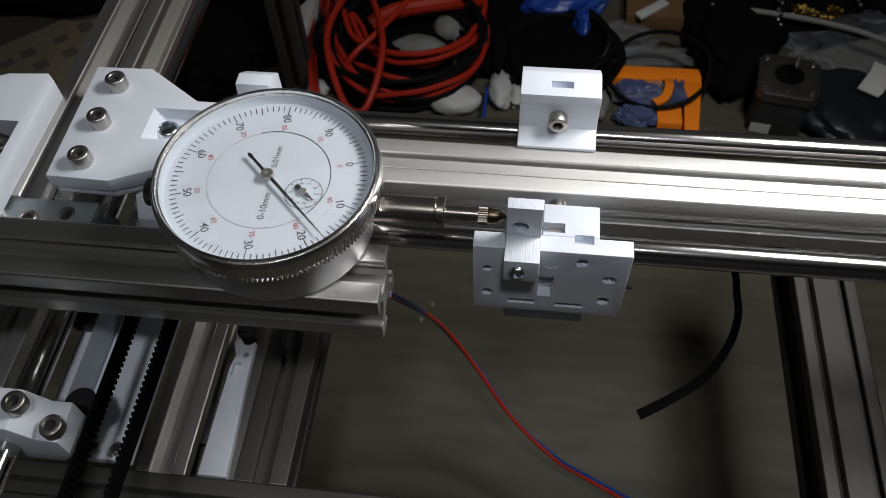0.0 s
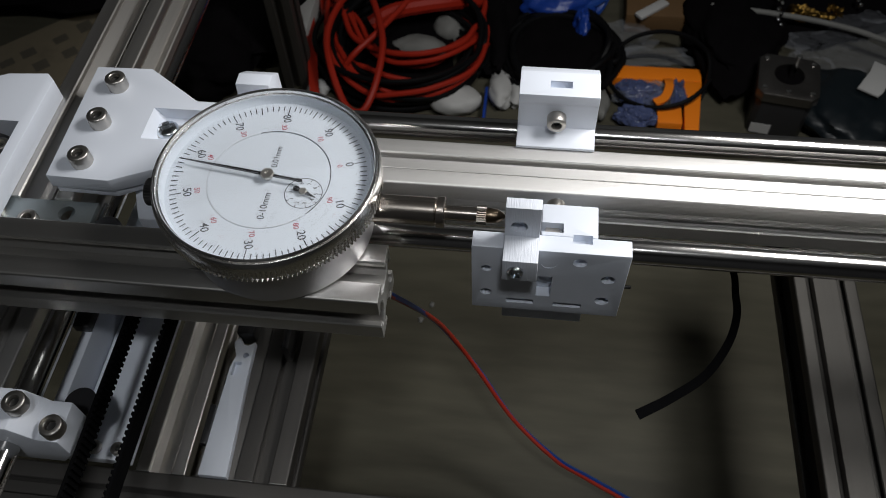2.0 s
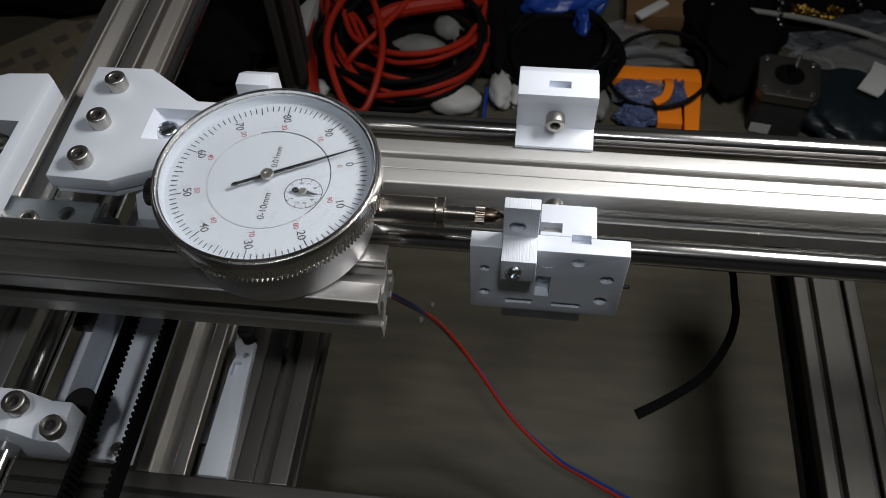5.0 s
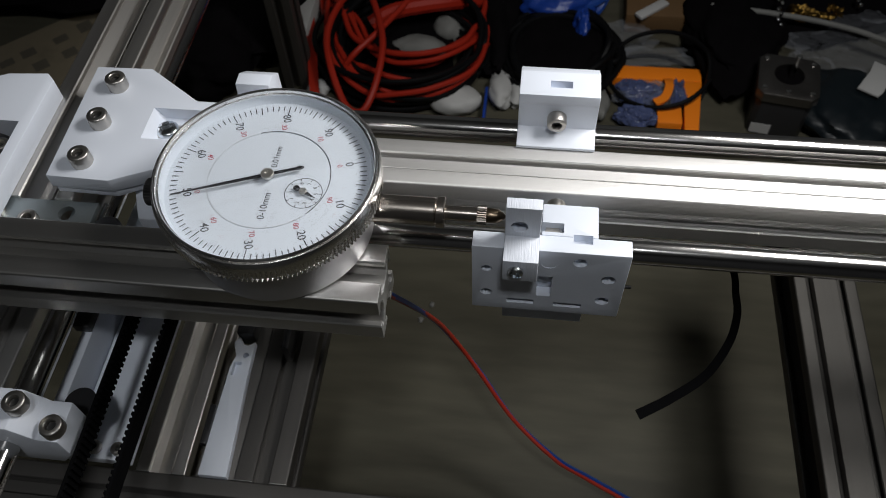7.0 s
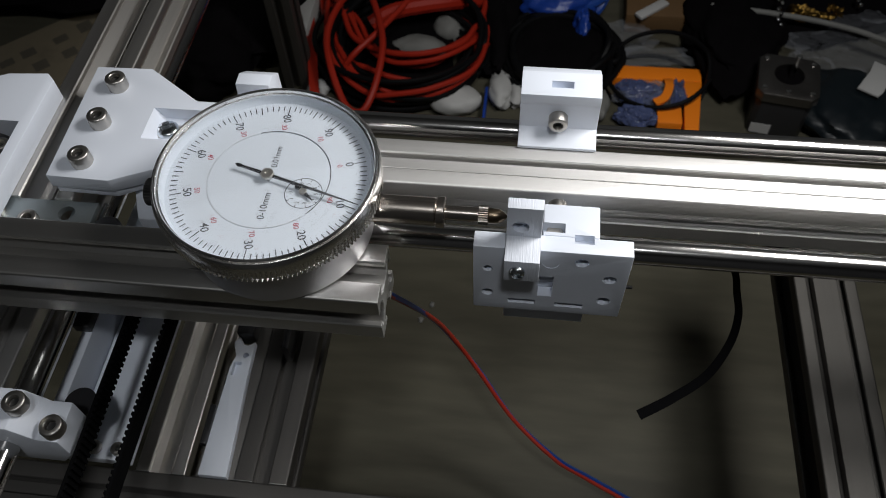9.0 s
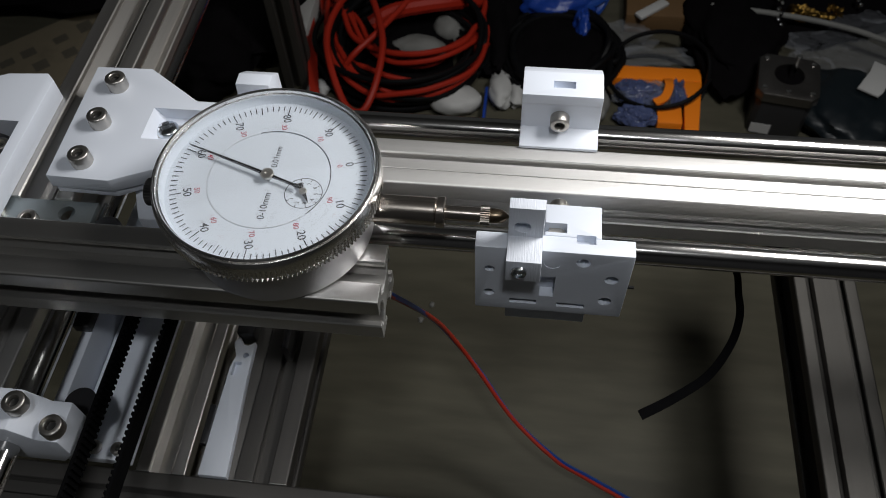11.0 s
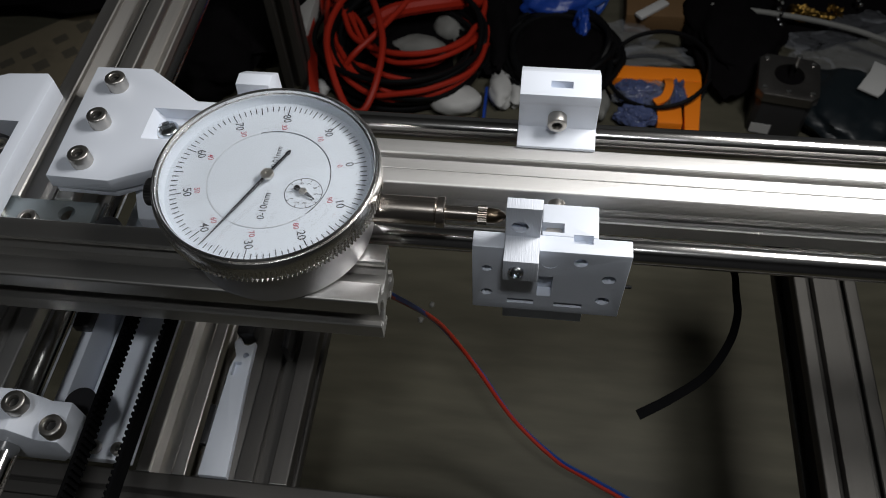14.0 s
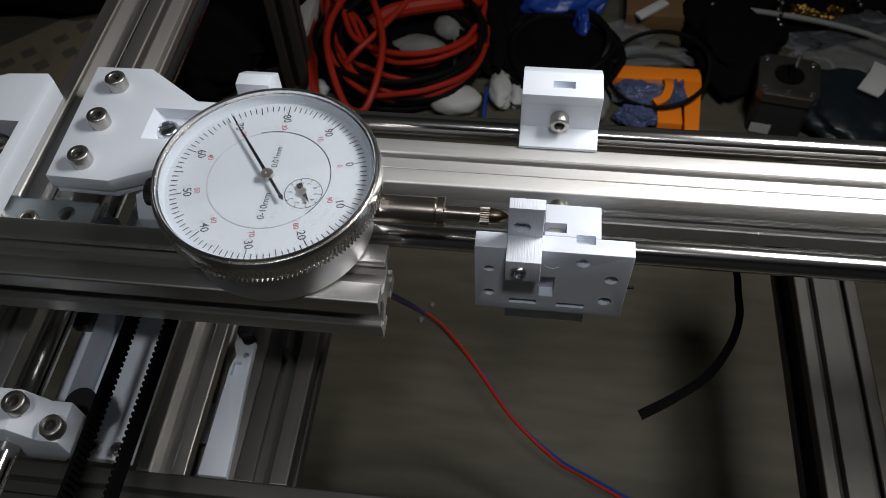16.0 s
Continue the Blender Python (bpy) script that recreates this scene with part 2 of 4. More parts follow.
def cap_bolt(parent, x, y, z, axis="z", sign=1, r=3.5, h=3.9, washer=True, name="bolt", label="stainless socket cap bolt"):
    """A socket cap bolt whose head stands on the plane at z, along an axis."""
    c = Vector((x, y, z))
    prof = [(0, 0), (r, 0), (r, h - 0.5), (r - 0.15, h - 0.2), (r - 0.5, h), (r * 0.56, h), (r * 0.50, h - 0.25), (r * 0.50, h - 2.2), (0, h - 2.4)]
    b = lathe([(a, sign * k) for a, k in prof], c, axis, 28)
    ob = part(name, b, "bolt", parent, label, at=tuple(c))
    f = AX[axis]
    # dark hexagon laid in the recess, painting the socket's shade
    s = prism([(u, v) for u, v in hexagon(r * 0.47, 10)], axis, sign * (h - 1.6), sign * (h - 1.55))
    bmesh.ops.translate(s, verts=s.verts, vec=c)
    part("socket_shade", s, "dark", ob)
    if washer:
        w = lathe([(0, 0), (r * 1.25, 0), (r * 1.25, sign * 0.5), (0, sign * 0.5)], c, axis, 28)
        part("washer", w, "bolt", ob)
    return ob


def cross_screw(parent, x, y, z, axis="z", sign=1, r=3.4):
    c = Vector((x, y, z))
    b = lathe([(0, 0), (r, 0), (r * 0.97, sign * 0.6), (r * 0.82, sign * 1.2), (r * 0.5, sign * 1.55), (0, sign * 1.65)], c, axis, 24)
    bars = []
    for a, k in ((0.40, 0.95), (0.95, 0.40)):
        q = box(-r * a * 0.75, r * a * 0.75, -r * k * 0.75, r * k * 0.75, 0.6, 3.0, 0)
        if axis == "y":
            bmesh.ops.rotate(q, verts=q.verts, cent=(0, 0, 0), matrix=Matrix.Rotation(math.radians(90 * (1 if sign < 0 else -1)), 3, "X"))
        bmesh.ops.rotate(q, verts=q.verts, cent=(0, 0, 0), matrix=Matrix.Rotation(0.5, 3, axis.upper()))
        bmesh.ops.translate(q, verts=q.verts, vec=c)
        bars.append(q)
    return part("cross_head_screw", carve(b, bars), "zinc", parent, "bright cross-head screw", at=tuple(c))


def slot_profile(hu, hv, sw=3.05):
    """The outline of a T-slot bar with half widths hu and hv, and slots of half width sw."""
    cw, rad = max(5.4, sw + 0.8), 0.8

    def side(h, other):
        line = [(-sw - 0.4, h), (-sw, h - 0.4), (-sw, h - 1.7), (-cw, h - 1.7), (-cw, h - 3.0), (-2.8, h - 5.6),
                (2.8, h - 5.6), (cw, h - 3.0), (cw, h - 1.7), (sw, h - 1.7), (sw, h - 0.4), (sw + 0.4, h)]
        for q in range(5):
            t = math.radians(90 - 22.5 * q)
            line.append((other - rad + rad * math.cos(t), h - rad + rad * math.sin(t)))
        return line
    out = []
    for k in range(4):
        h, other = (hv, hu) if k % 2 == 0 else (hu, hv)
        for u, v in side(h, other):
            for _ in range(k):
                u, v = v, -u
            out.append((u, v))
    return out


def t_slot_bar(axis, a, b, c1, c2, label, hu=9.7, hv=9.7, group="T-slot bars of the machine frame", finish="alu_", sw=3.05):
    poly = [(u + c1, v + c2) for u, v in slot_profile(hu, hv, sw)]
    mid = AX[axis](c1, c2, (a + b) / 2)
    bm = prism(poly, axis, a, b)
    # a label with "dull" picks the aluminium darkened for dim light
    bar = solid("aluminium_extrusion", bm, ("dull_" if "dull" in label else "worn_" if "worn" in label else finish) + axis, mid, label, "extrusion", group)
    for p, q in ((a - 0.25, a - 0.02), (b + 0.02, b + 0.25)):
        part("sawn_end", prism(poly, axis, p, q), "cut", bar, "bright sawn end face")
    return bar


# ---- the table, and an unseen room added round it for the metal to reflect
def room():
    t = solid("table", box(-700, 700, -420, 640, -310, -290, 1.0), "table", (0, 100, -310), "dark grey-brown laminate table top, dusty", "table", kind="structure")
    for nm, lims in (("floor", (-1500, 1500, -1400, 1400, -1040, -1020)), ("wall_north", (-1500, 1500, 1400, 1420, -1020, 1400)),
                     ("wall_south", (-1500, 1500, -1420, -1400, -1020, 1400)), ("wall_west", (-1520, -1500, -1400, 1400, -1020, 1400)),
                     ("wall_east", (1500, 1520, -1400, 1400, -1020, 1400)), ("ceiling", (-1500, 1500, -1400, 1400, 1400, 1420))):
        # north wall and ceiling serve as added reflectors; the others stay darker
        solid(nm, box(*lims, 0), "reflector_wall" if nm in ("wall_north", "ceiling") else "wall", ((lims[0] + lims[1]) / 2, (lims[2] + lims[3]) / 2, lims[4]), "unseen plain grey painted " + nm.split("_")[0], nm.split("_")[0], kind="structure")
    legs = bmesh.new()
    for x in (-660, 660):
        for y in (-380, 600):
            box(x - 25, x + 25, y - 25, y + 25, -1020, -310.5, 2, bm=legs)
    part("legs", legs, "black", t)


room()


# ---- the machine's bars and rods
def frame_bars():
    t_slot_bar("x", -190, 30.6, -13.9, -30.2, "worn aluminium T-slot bar carrying the dial gauge", group="T-slot bars of the gantry")
    t_slot_bar("x", -52, 300, 28.8, -32.7, "clear aluminium T-slot gantry beam between two steel rods", 8.8, 9.7, "T-slot bars of the gantry")
    t_slot_bar("y", 8.5, 420, -81.0, -36.9, "worn aluminium T-slot side bar under a white plastic plate", 11.3, 9.7, sw=5.6)
    solid("slot_strip", box(-78.3, -76.7, 8.5, 420, -32.4, -28.2, 0.2, 1), "worn_y", (-77.5, 200, -32.4), "thin aluminium strip in the side bar's slot", "cover strip", "slot covers")
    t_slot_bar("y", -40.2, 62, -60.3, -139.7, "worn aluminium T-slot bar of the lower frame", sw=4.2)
    solid("spacer_strip", box(-38.6, -32.1, -40.2, 62, -141, -131.2, 0.4), "dull_y", (-35, 10, -141), "flat aluminium strip beside a lower bar, dulled to look dimly lit", "strip")
    t_slot_bar("y", -40.2, 62, -21.7, -139.7, "aluminium T-slot bar of the lower frame, dulled to look dimly lit", 10.2)
    t_slot_bar("x", -190, 300, -50.2, -139.7, "aluminium T-slot cross bar of the lower frame, dulled to look dimly lit")
    # right bar and its cover: base colour darkened further in place of less light
    t_slot_bar("y", -40.0, 130, 196.3, -143.5, "aluminium T-slot bar with a broad covered slot, greyed to look dimly lit", 12.8, 13.5, finish="grey_", sw=7.6)
    solid("slot_cover", box(191.7, 201.4, -40, 130, -135.5, -130.8, 0.2, 1), "grey_y", (196.5, 45, -135.5), "flat aluminium cover strip in the bar's slot, greyed to look dimly lit", "cover strip", "slot covers")
    for x, y in ((-115.0, 330),):
        t_slot_bar("z", -290, -60, x, y, "upright aluminium T-slot leg standing on the table, dulled to look dimly lit")
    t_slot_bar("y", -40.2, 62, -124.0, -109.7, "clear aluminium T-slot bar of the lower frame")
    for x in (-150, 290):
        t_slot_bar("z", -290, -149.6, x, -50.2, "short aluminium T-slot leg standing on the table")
    for y0, y1, z1 in ((25.85, 27.75, -23.1), (27.8, 30.75, -24.3)):
        solid("slot_cover", box(-52, 300, y0, y1, -27.0, z1, 0.12, 1), "alu_x", (124, (y0 + y1) / 2, -27), "flat aluminium cover strip in the beam's slot", "cover strip", "slot covers")
    for y, a, b in ((6.5, -34, 300), (50.0, -60, 300)):
        solid("smooth_rod", rod_mesh("x", a, b, y, -30.5, 3.95, 40), "rod", (120, y, -30.5), "polished round steel guide rod of the gantry", "rod", "guide rods")
    solid("smooth_rod", rod_mesh("y", -120, 420, -78.2, -60.5, 3.95, 40), "rod", (-78.2, 150, -60.5), "polished round steel guide rod along the side bar", "rod", "guide rods")


frame_bars()


# ---- the dial gauge
TH0 = 17.57   # direction of the outer zero


def dial_gauge():
    g = thing("dial_indicator", (0, 0, -20.5), "round dial gauge with white face and knurled chrome bezel", "dial gauge")
    part("case", lathe([(0, -20.4), (25.2, -20.4), (26.0, -19.6), (26.3, -5.0), (26.3, -1.2), (0, -1.2)], (0, 0, 0), "z", 96), "case", g, "satin metal case")
    # bezel: smooth rim above, knurled band below
    n = 150

    def turned(rows, closed):
        bm, rings = bmesh.new(), []
        for r, z, tooth in rows:
            ring = []
            for i in range(n * 4):
                rr = r + ((0.25 if i % 4 < 2 else -0.60) if tooth else 0)
                a = 2 * math.pi * i / (n * 4)
                ring.append(bm.verts.new((rr * math.cos(a), rr * math.sin(a), z)))
            rings.append(ring)
        for p, q in zip(rings, rings[1:] + (rings[:1] if closed else [])):
            for i in range(n * 4):
                j = (i + 1) % (n * 4)
                bm.faces.new((p[i], p[j], q[j], q[i]))
        return bm
    bezel = part("bezel", turned(((28.2, 0.65, 0), (29.9, 0.65, 0), (30.35, 0.95, 0), (30.3, 1.9, 0), (30.1, 2.9, 0), (29.85, 3.6, 0), (29.7, 3.65, 0), (29.65, 3.35, 0), (29.42, 3.35, 0),
                                  (29.34, 3.95, 0), (29.05, 4.35, 0), (28.75, 4.35, 0), (28.5, 4.0, 0), (28.45, 3.0, 0), (28.2, 2.9, 0)), True), "bezel", g, "chrome bezel", sharp=25)
    part("knurled_band", turned(((26.4, -4.0, 0), (29.2, -3.9, 0), (29.8, -3.88, 1), (29.8, 0.62, 1), (29.2, 0.64, 0), (28.2, 0.64, 0), (28.2, -0.9, 0)), True), "knurl", bezel, "knurled chrome edge", sharp=20)
    part("inner_flange", lathe([(27.4, 0.0), (28.15, 0.0), (28.15, 2.6), (28.0, 2.6), (27.85, 0.7), (27.4, 0.12)], (0, 0, 0), "z", 96, close=True), "face", bezel, "white inner flange")
    glass = part("crystal", lathe([(0, 2.95), (28.5, 2.95), (28.5, 3.25), (0, 3.25)], (0, 0, 0), "z", 96), "glass", g, "clear flat crystal")
    glass.visible_shadow = False
    ring = part("scale_ring", lathe([(15.9, -0.6), (28.1, -0.6), (28.1, 0), (16.8, 0), (16.5, 0), (16.4, -0.2), (15.9, -0.12)], (0, 0, 0), "z", 128, close=True), "face", g, "white turning scale ring")
    part("face", lathe([(0, -0.8), (16.4, -0.8), (16.4, -0.45), (16.3, -0.02), (16.15, 0.02), (15.8, 0.02), (0, 0.02)], (0, 0, 0), "z", 128), "face", g, "white fixed face")
    # gap round the face: painted shade on the right, painted lit edge elsewhere
    for lo, hi, m in ((-42, 112, "ink"), (114, 316, "groove_lit_side")):
        arc = [Vector((16.45 * math.cos(math.radians(q)), 16.45 * math.sin(math.radians(q)) + 0.2, 0.02)) for q in range(lo, hi, 3)]
        part("face_gap_shading", sweep(arc, [(-0.11, -0.03), (0.11, -0.03), (0.11, 0.03), (-0.11, 0.03)]), m, g, "fine gap round the fixed face, shade and lit side drawn as arcs")
    for v in range(100):
        a = math.radians(TH0 - 3.6 * v)
        inner = 23.05 if v % 10 == 0 else (23.5 if v % 5 == 0 else 24.3)
        w = 0.135
        b = box(inner, 26.1, -w, w, 0.0, 0.06, 0)
        bmesh.ops.rotate(b, verts=b.verts, cent=(0, 0, 0), matrix=Matrix.Rotation(a, 3, "Z"))
        part("graduation", b, "ink", ring)
    for k in range(10):
        a = math.radians(TH0 - 36 * k)
        c, s = math.cos(a), math.sin(a)
        rr = 18.9 - 0.7 * abs(math.sin(math.radians(36 * k)))
        part("numeral", lettering(str(k * 10), 3.15, 21.5 * c, 21.5 * s, 0.02, TH0), "ink", ring)
        part("red_numeral", lettering(str((10 - k) * 10 % 100), 2.15, rr * c, rr * s, 0.02, TH0), "red_ink", ring)
    part("inscription", lettering("0.01mm", 2.45, 0.6, 7.5, 0.04, 180), "ink", g)
    part("inscription", lettering("0-10mm", 2.75, 1.0, -9.2, 0.04, 180), "ink", g)
    # small counter dial
    cx, cy = 10.3, -4.2
    part("counter_ring", lathe([(4.85, 0.0), (5.03, 0.0), (5.03, 0.07), (4.85, 0.07)], (cx, cy, 0), "z", 64, close=True), "ink", g, "printed counter circle")
    for k in range(10):
        a = math.radians(180 + 36 * k)
        b = box(4.15, 4.9, -0.09, 0.09, 0.0, 0.07, 0)
        bmesh.ops.rotate(b, verts=b.verts, cent=(0, 0, 0), matrix=Matrix.Rotation(a, 3, "Z"))
        bmesh.ops.translate(b, verts=b.verts, vec=(cx, cy, 0))
        part("counter_mark", b, "ink", g)
        if k < 9:
            part("counter_numeral", lettering(str(k), 1.5, cx + 3.35 * math.cos(a), cy + 3.35 * math.sin(a), 0.04, 180), "ink", g)
    # hands, both drawn along +x and turned by their keys
    nb = prism([(-9.8, -0.08), (-9.2, -0.45), (-8.4, -0.62), (-7.9, -0.36), (-1.4, -0.42), (2, -0.45), (12, -0.36), (25.4, -0.07), (25.4, 0.07), (12, 0.36),
                (2, 0.45), (-1.4, 0.42), (-7.9, 0.36), (-8.4, 0.62), (-9.2, 0.45), (-9.8, 0.08)], "z", 1.45, 1.75)
    needle = part("needle", nb, "needle", g, "slender black pointer", at=(0, 0, 1.6))
    part("hub", lathe([(0, 1.1), (1.5, 1.1), (1.75, 1.5), (1.75, 2.1), (1.6, 2.3), (0.45, 2.3), (0.4, 2.05), (0, 2.05)], (0, 0, 0), "z", 28), "hub", needle, "nickel hub")
    sb = prism([(-3.0, -0.35), (-2.6, -0.8), (-1.9, -0.8), (-1.3, -0.45), (1.2, -0.5), (2.0, -0.35), (3.9, -0.09), (3.9, 0.09), (2.0, 0.35), (1.2, 0.5), (-1.3, 0.45), (-1.9, 0.8), (-2.6, 0.8), (-3.0, 0.35)], "z", 0.6, 0.85)
    bmesh.ops.translate(sb, verts=sb.verts, vec=(cx, cy, 0))
    small = part("counter_hand", sb, "needle", g, "small black pointer", at=(cx, cy, 0.7))
    part("counter_hub", lathe([(0, 0.4), (0.9, 0.4), (1.05, 0.7), (1.05, 1.1), (0.9, 1.3), (0.3, 1.3), (0.25, 1.15), (0, 1.15)], (cx, cy, 0), "z", 24), "hub", small, "nickel hub")
    # stem, spindle and tip along +x
    zs = -9.6
    part("stem", lathe([(0, 24), (3.85, 24), (3.85, 43.9), (3.72, 44.0), (3.72, 44.2), (4.25, 44.6), (4.25, 46.5), (4.0, 46.8), (0, 46.8)], (0, 0, zs), "x", 40), "stem", g, "nickel-plated stem")
    cap, rings = bmesh.new(), []
    for r, h, t in ((0.01, -36.6, 0), (3.2, -36.6, 0), (3.65, -36.2, 1), (3.65, -31.2, 1), (3.2, -30.9, 0), (3.2, -25, 0), (0.01, -25, 0)):
        rings.append([cap.verts.new((h, (r + 0.25 * (i % 2) * t) * math.cos(i * math.pi / 30), zs + (r + 0.25 * (i % 2) * t) * math.sin(i * math.pi / 30))) for i in range(60)])
    for p, q in zip(rings, rings[1:]):
        for i in range(60):
            cap.faces.new((p[i], p[(i + 1) % 60], q[(i + 1) % 60], q[i]))
    part("dust_cap", cap, "dark", g, "dark knurled end cap", sharp=20)
    spindle = part("spindle", rod_mesh("x", 30, 57.0, 0, zs, 2.05, 28, 0.2), "stem", g, "slim steel spindle", at=(56, 0, zs))
    kb = bmesh.new()
    rr = []
    for r, h, t in ((1.9, 55.6, 0), (2.25, 55.7, 1), (2.25, 58.2, 1), (1.9, 58.3, 0)):
        rr.append([kb.verts.new((h, (r + 0.3 * (i % 2) * t) * math.cos(i * math.pi / 24), zs + (r + 0.3 * (i % 2) * t) * math.sin(i * math.pi / 24))) for i in range(48)])
    for p, q in zip(rr, rr[1:]):
        for i in range(48):
            kb.faces.new((p[i], p[(i + 1) % 48], q[(i + 1) % 48], q[i]))
    tip = part("knurled_collar", kb, "stem", spindle, "knurled collar", sharp=20)
    part("contact_tip", lathe([(0, 58.2), (2.05, 58.2), (2.15, 58.6), (1.95, 61.0), (1.8, 61.5), (1.0, 62.7), (0.35, 63.25), (0, 63.3)], (0, 0, zs), "x", 28), "bronze", spindle, "bronze-coloured contact tip")
    return needle, small, spindle


NEEDLE, COUNTER, SPINDLE = dial_gauge()


# ---- the sliding carriage
def carriage():
    g = thing("carriage", (76, 20, -30.5), "white printed carriage sliding on two steel rods", "carriage")
    yf, yb, zt, zb = -4.2, 1.2, -18.3, -50.4
    holes = []
    for x, z, r, d in ((58.7, -28.9, 1.5, 3), (58.7, -41.5, 1.7, 4), (84.6, -22.9, 2.0, 4), (93.2, -30.5, 2.0, 4), (92.7, -41.9, 2.0, 4)):
        holes.append(rod_mesh("y", yf - 1, yf + d, x, z, r, 24, 0.02))
    holes.append(rod_mesh("y", yf - 1, yf + 0.12, 76.2, -24.2, 2.3, 24, 0.02))
    for x0, x1, z0, z1, d in ((64.9, 72.9, -46.6, -44.2, 3.5), (78.8, 87.1, -47.0, -44.7, 3.5), (73.4, 77.6, -41.6, -31.0, 3.2)):
        holes.append(box(x0, x1, yf - 1, yf + d, z0, z1, 0))
    pock = (82.2, 87.5, -0.9, 2.0, zt - 2.8, zt + 1, 0)
    holes.append(box(*pock))
    plate = part("front_plate", carve(box(54.5, 98.2, yf, yb, zb, zt, 0.35), holes), "plastic", g, "thick white plate with holes and slots")
    part("rear_step", box(63.6, 88.6, yb + 0.02, yb + 2.6, -64.6, zb + 6, 0.3), "plastic", g)
    hb = carve(box(73.4, 89.0, yb + 0.02, 12.2, -41, zt - 0.01, 0.35), [box(73.0, 79.5, 2.4, 5.6, zt - 4, zt + 1, 0), box(*pock), rod_mesh("x", 70, 95, 6.5, -30.5, 4.05, 32, 0.02)])
    house = part("bearing_housing", hb, "plastic", g, "white bearing housing round the rod")
    # hex nut in the pocket and one on the far side
    part("nut", prism([(u + 76.6, v + 4.0) for u, v in hexagon(2.6, 15)], "z", zt - 4, zt - 2.4), "bolt", house, "steel nut in the pocket")
    cap_bolt(house, 77.2, 12.2, -21.5, "y", 1, 2.7, 2.8, False)
    part("set_screw", rod_mesh("x", 97.9, 102.0, 4.0, -46, 0.55, 14, 0.1), "dark", g, "dark set screw")
    # probe stop: arm, shelf and tab
    sh = [(1.8, -18.2), (1.8, -3.3), (-1.6, -3.5), (-1.6, -15.8), (-10.1, -15.8), (-10.3, -24.8), (-4.25, -25.0), (-4.25, -18.2)]
    bb = prism(sh, "x", 63.35, 72.9, 0.25)
    stop = part("probe_stop", carve(bb, [rod_mesh("y", -3, 1.0, 67.2, -11.6, 2.3, 28, 0.02)]), "bracket", g, "white layered stop block touched by the gauge tip")
    cross_screw(stop, 67.0, -10.3, -20.0, "y", -1, 2.25)
    # rear block with ledge
    rp = [(36.5, -36.5), (36.5, -21.7), (43.2, -20.0), (43.2, -10.4), (42.8, -9.9), (42.8, -6.3), (52.7, -6.3), (57.5, -9), (57.5, -36.5)]
    rb = carve(prism(rp, "x", 64.3, 88.0, 0.3), [box(73.3, 79.8, 46.2, 49.0, -9.5, -5, 0), box(60, 92, 34, 45.0, -37, -22.6, 0), rod_mesh("x", 60, 92, 50, -30.5, 4.05, 32, 0.02)])
    rear = part("rear_block", rb, "plastic", g, "white stepped rear block")
    cap_bolt(rear, 76.0, 43.2, -15.7, "y", -1, 2.9, 3.6, False)
    part("bridge", box(66, 86, 12.3, 38, -48, -43.5, 0.3), "plastic", g, "white bridge under the beam")
    # loose belt end
    path = smooth_path([(118, 13.5, -37), (128, 13, -39), (133.0, 12.1, -46), (136.7, 12.4, -58), (140.1, 11.4, -70), (139.9, 7.3, -82), (134.2, 0, -92), (123.2, -7.6, -96), (112, -14.1, -98)], 24)
    m = bmesh.new()
    rings, n = [], len(path)
    for i, p in enumerate(path):
        d = (path[min(i + 1, n - 1)] - path[max(i - 1, 0)]).normalized()
        wide = d.cross(Vector((0.25, 0.60, -0.76))).normalized()
        nrm = d.cross(wide)
        w = 0.75 + 1.0 * i / n
        t = 0.75 if i % 2 else 0.35
        rings.append([m.verts.new(p + wide * a + nrm * b) for a, b in ((-w, -t), (w, -t), (w, 0.5), (-w, 0.5))])
    for p, q in zip(rings, rings[1:]):
        for j in range(4):
            m.faces.new((p[j], p[(j + 1) % 4], q[(j + 1) % 4], q[j]))
    m.faces.new(rings[0])
    m.faces.new(rings[-1])
    part("belt_end", m, "rubber", g, "loose black toothed belt end")
    part("belt_run", box(89, 119, 12.8, 14.2, -39.5, -34.5, 0.2), "rubber", g, "black toothed belt")
    return g


CARRIAGE = carriage()


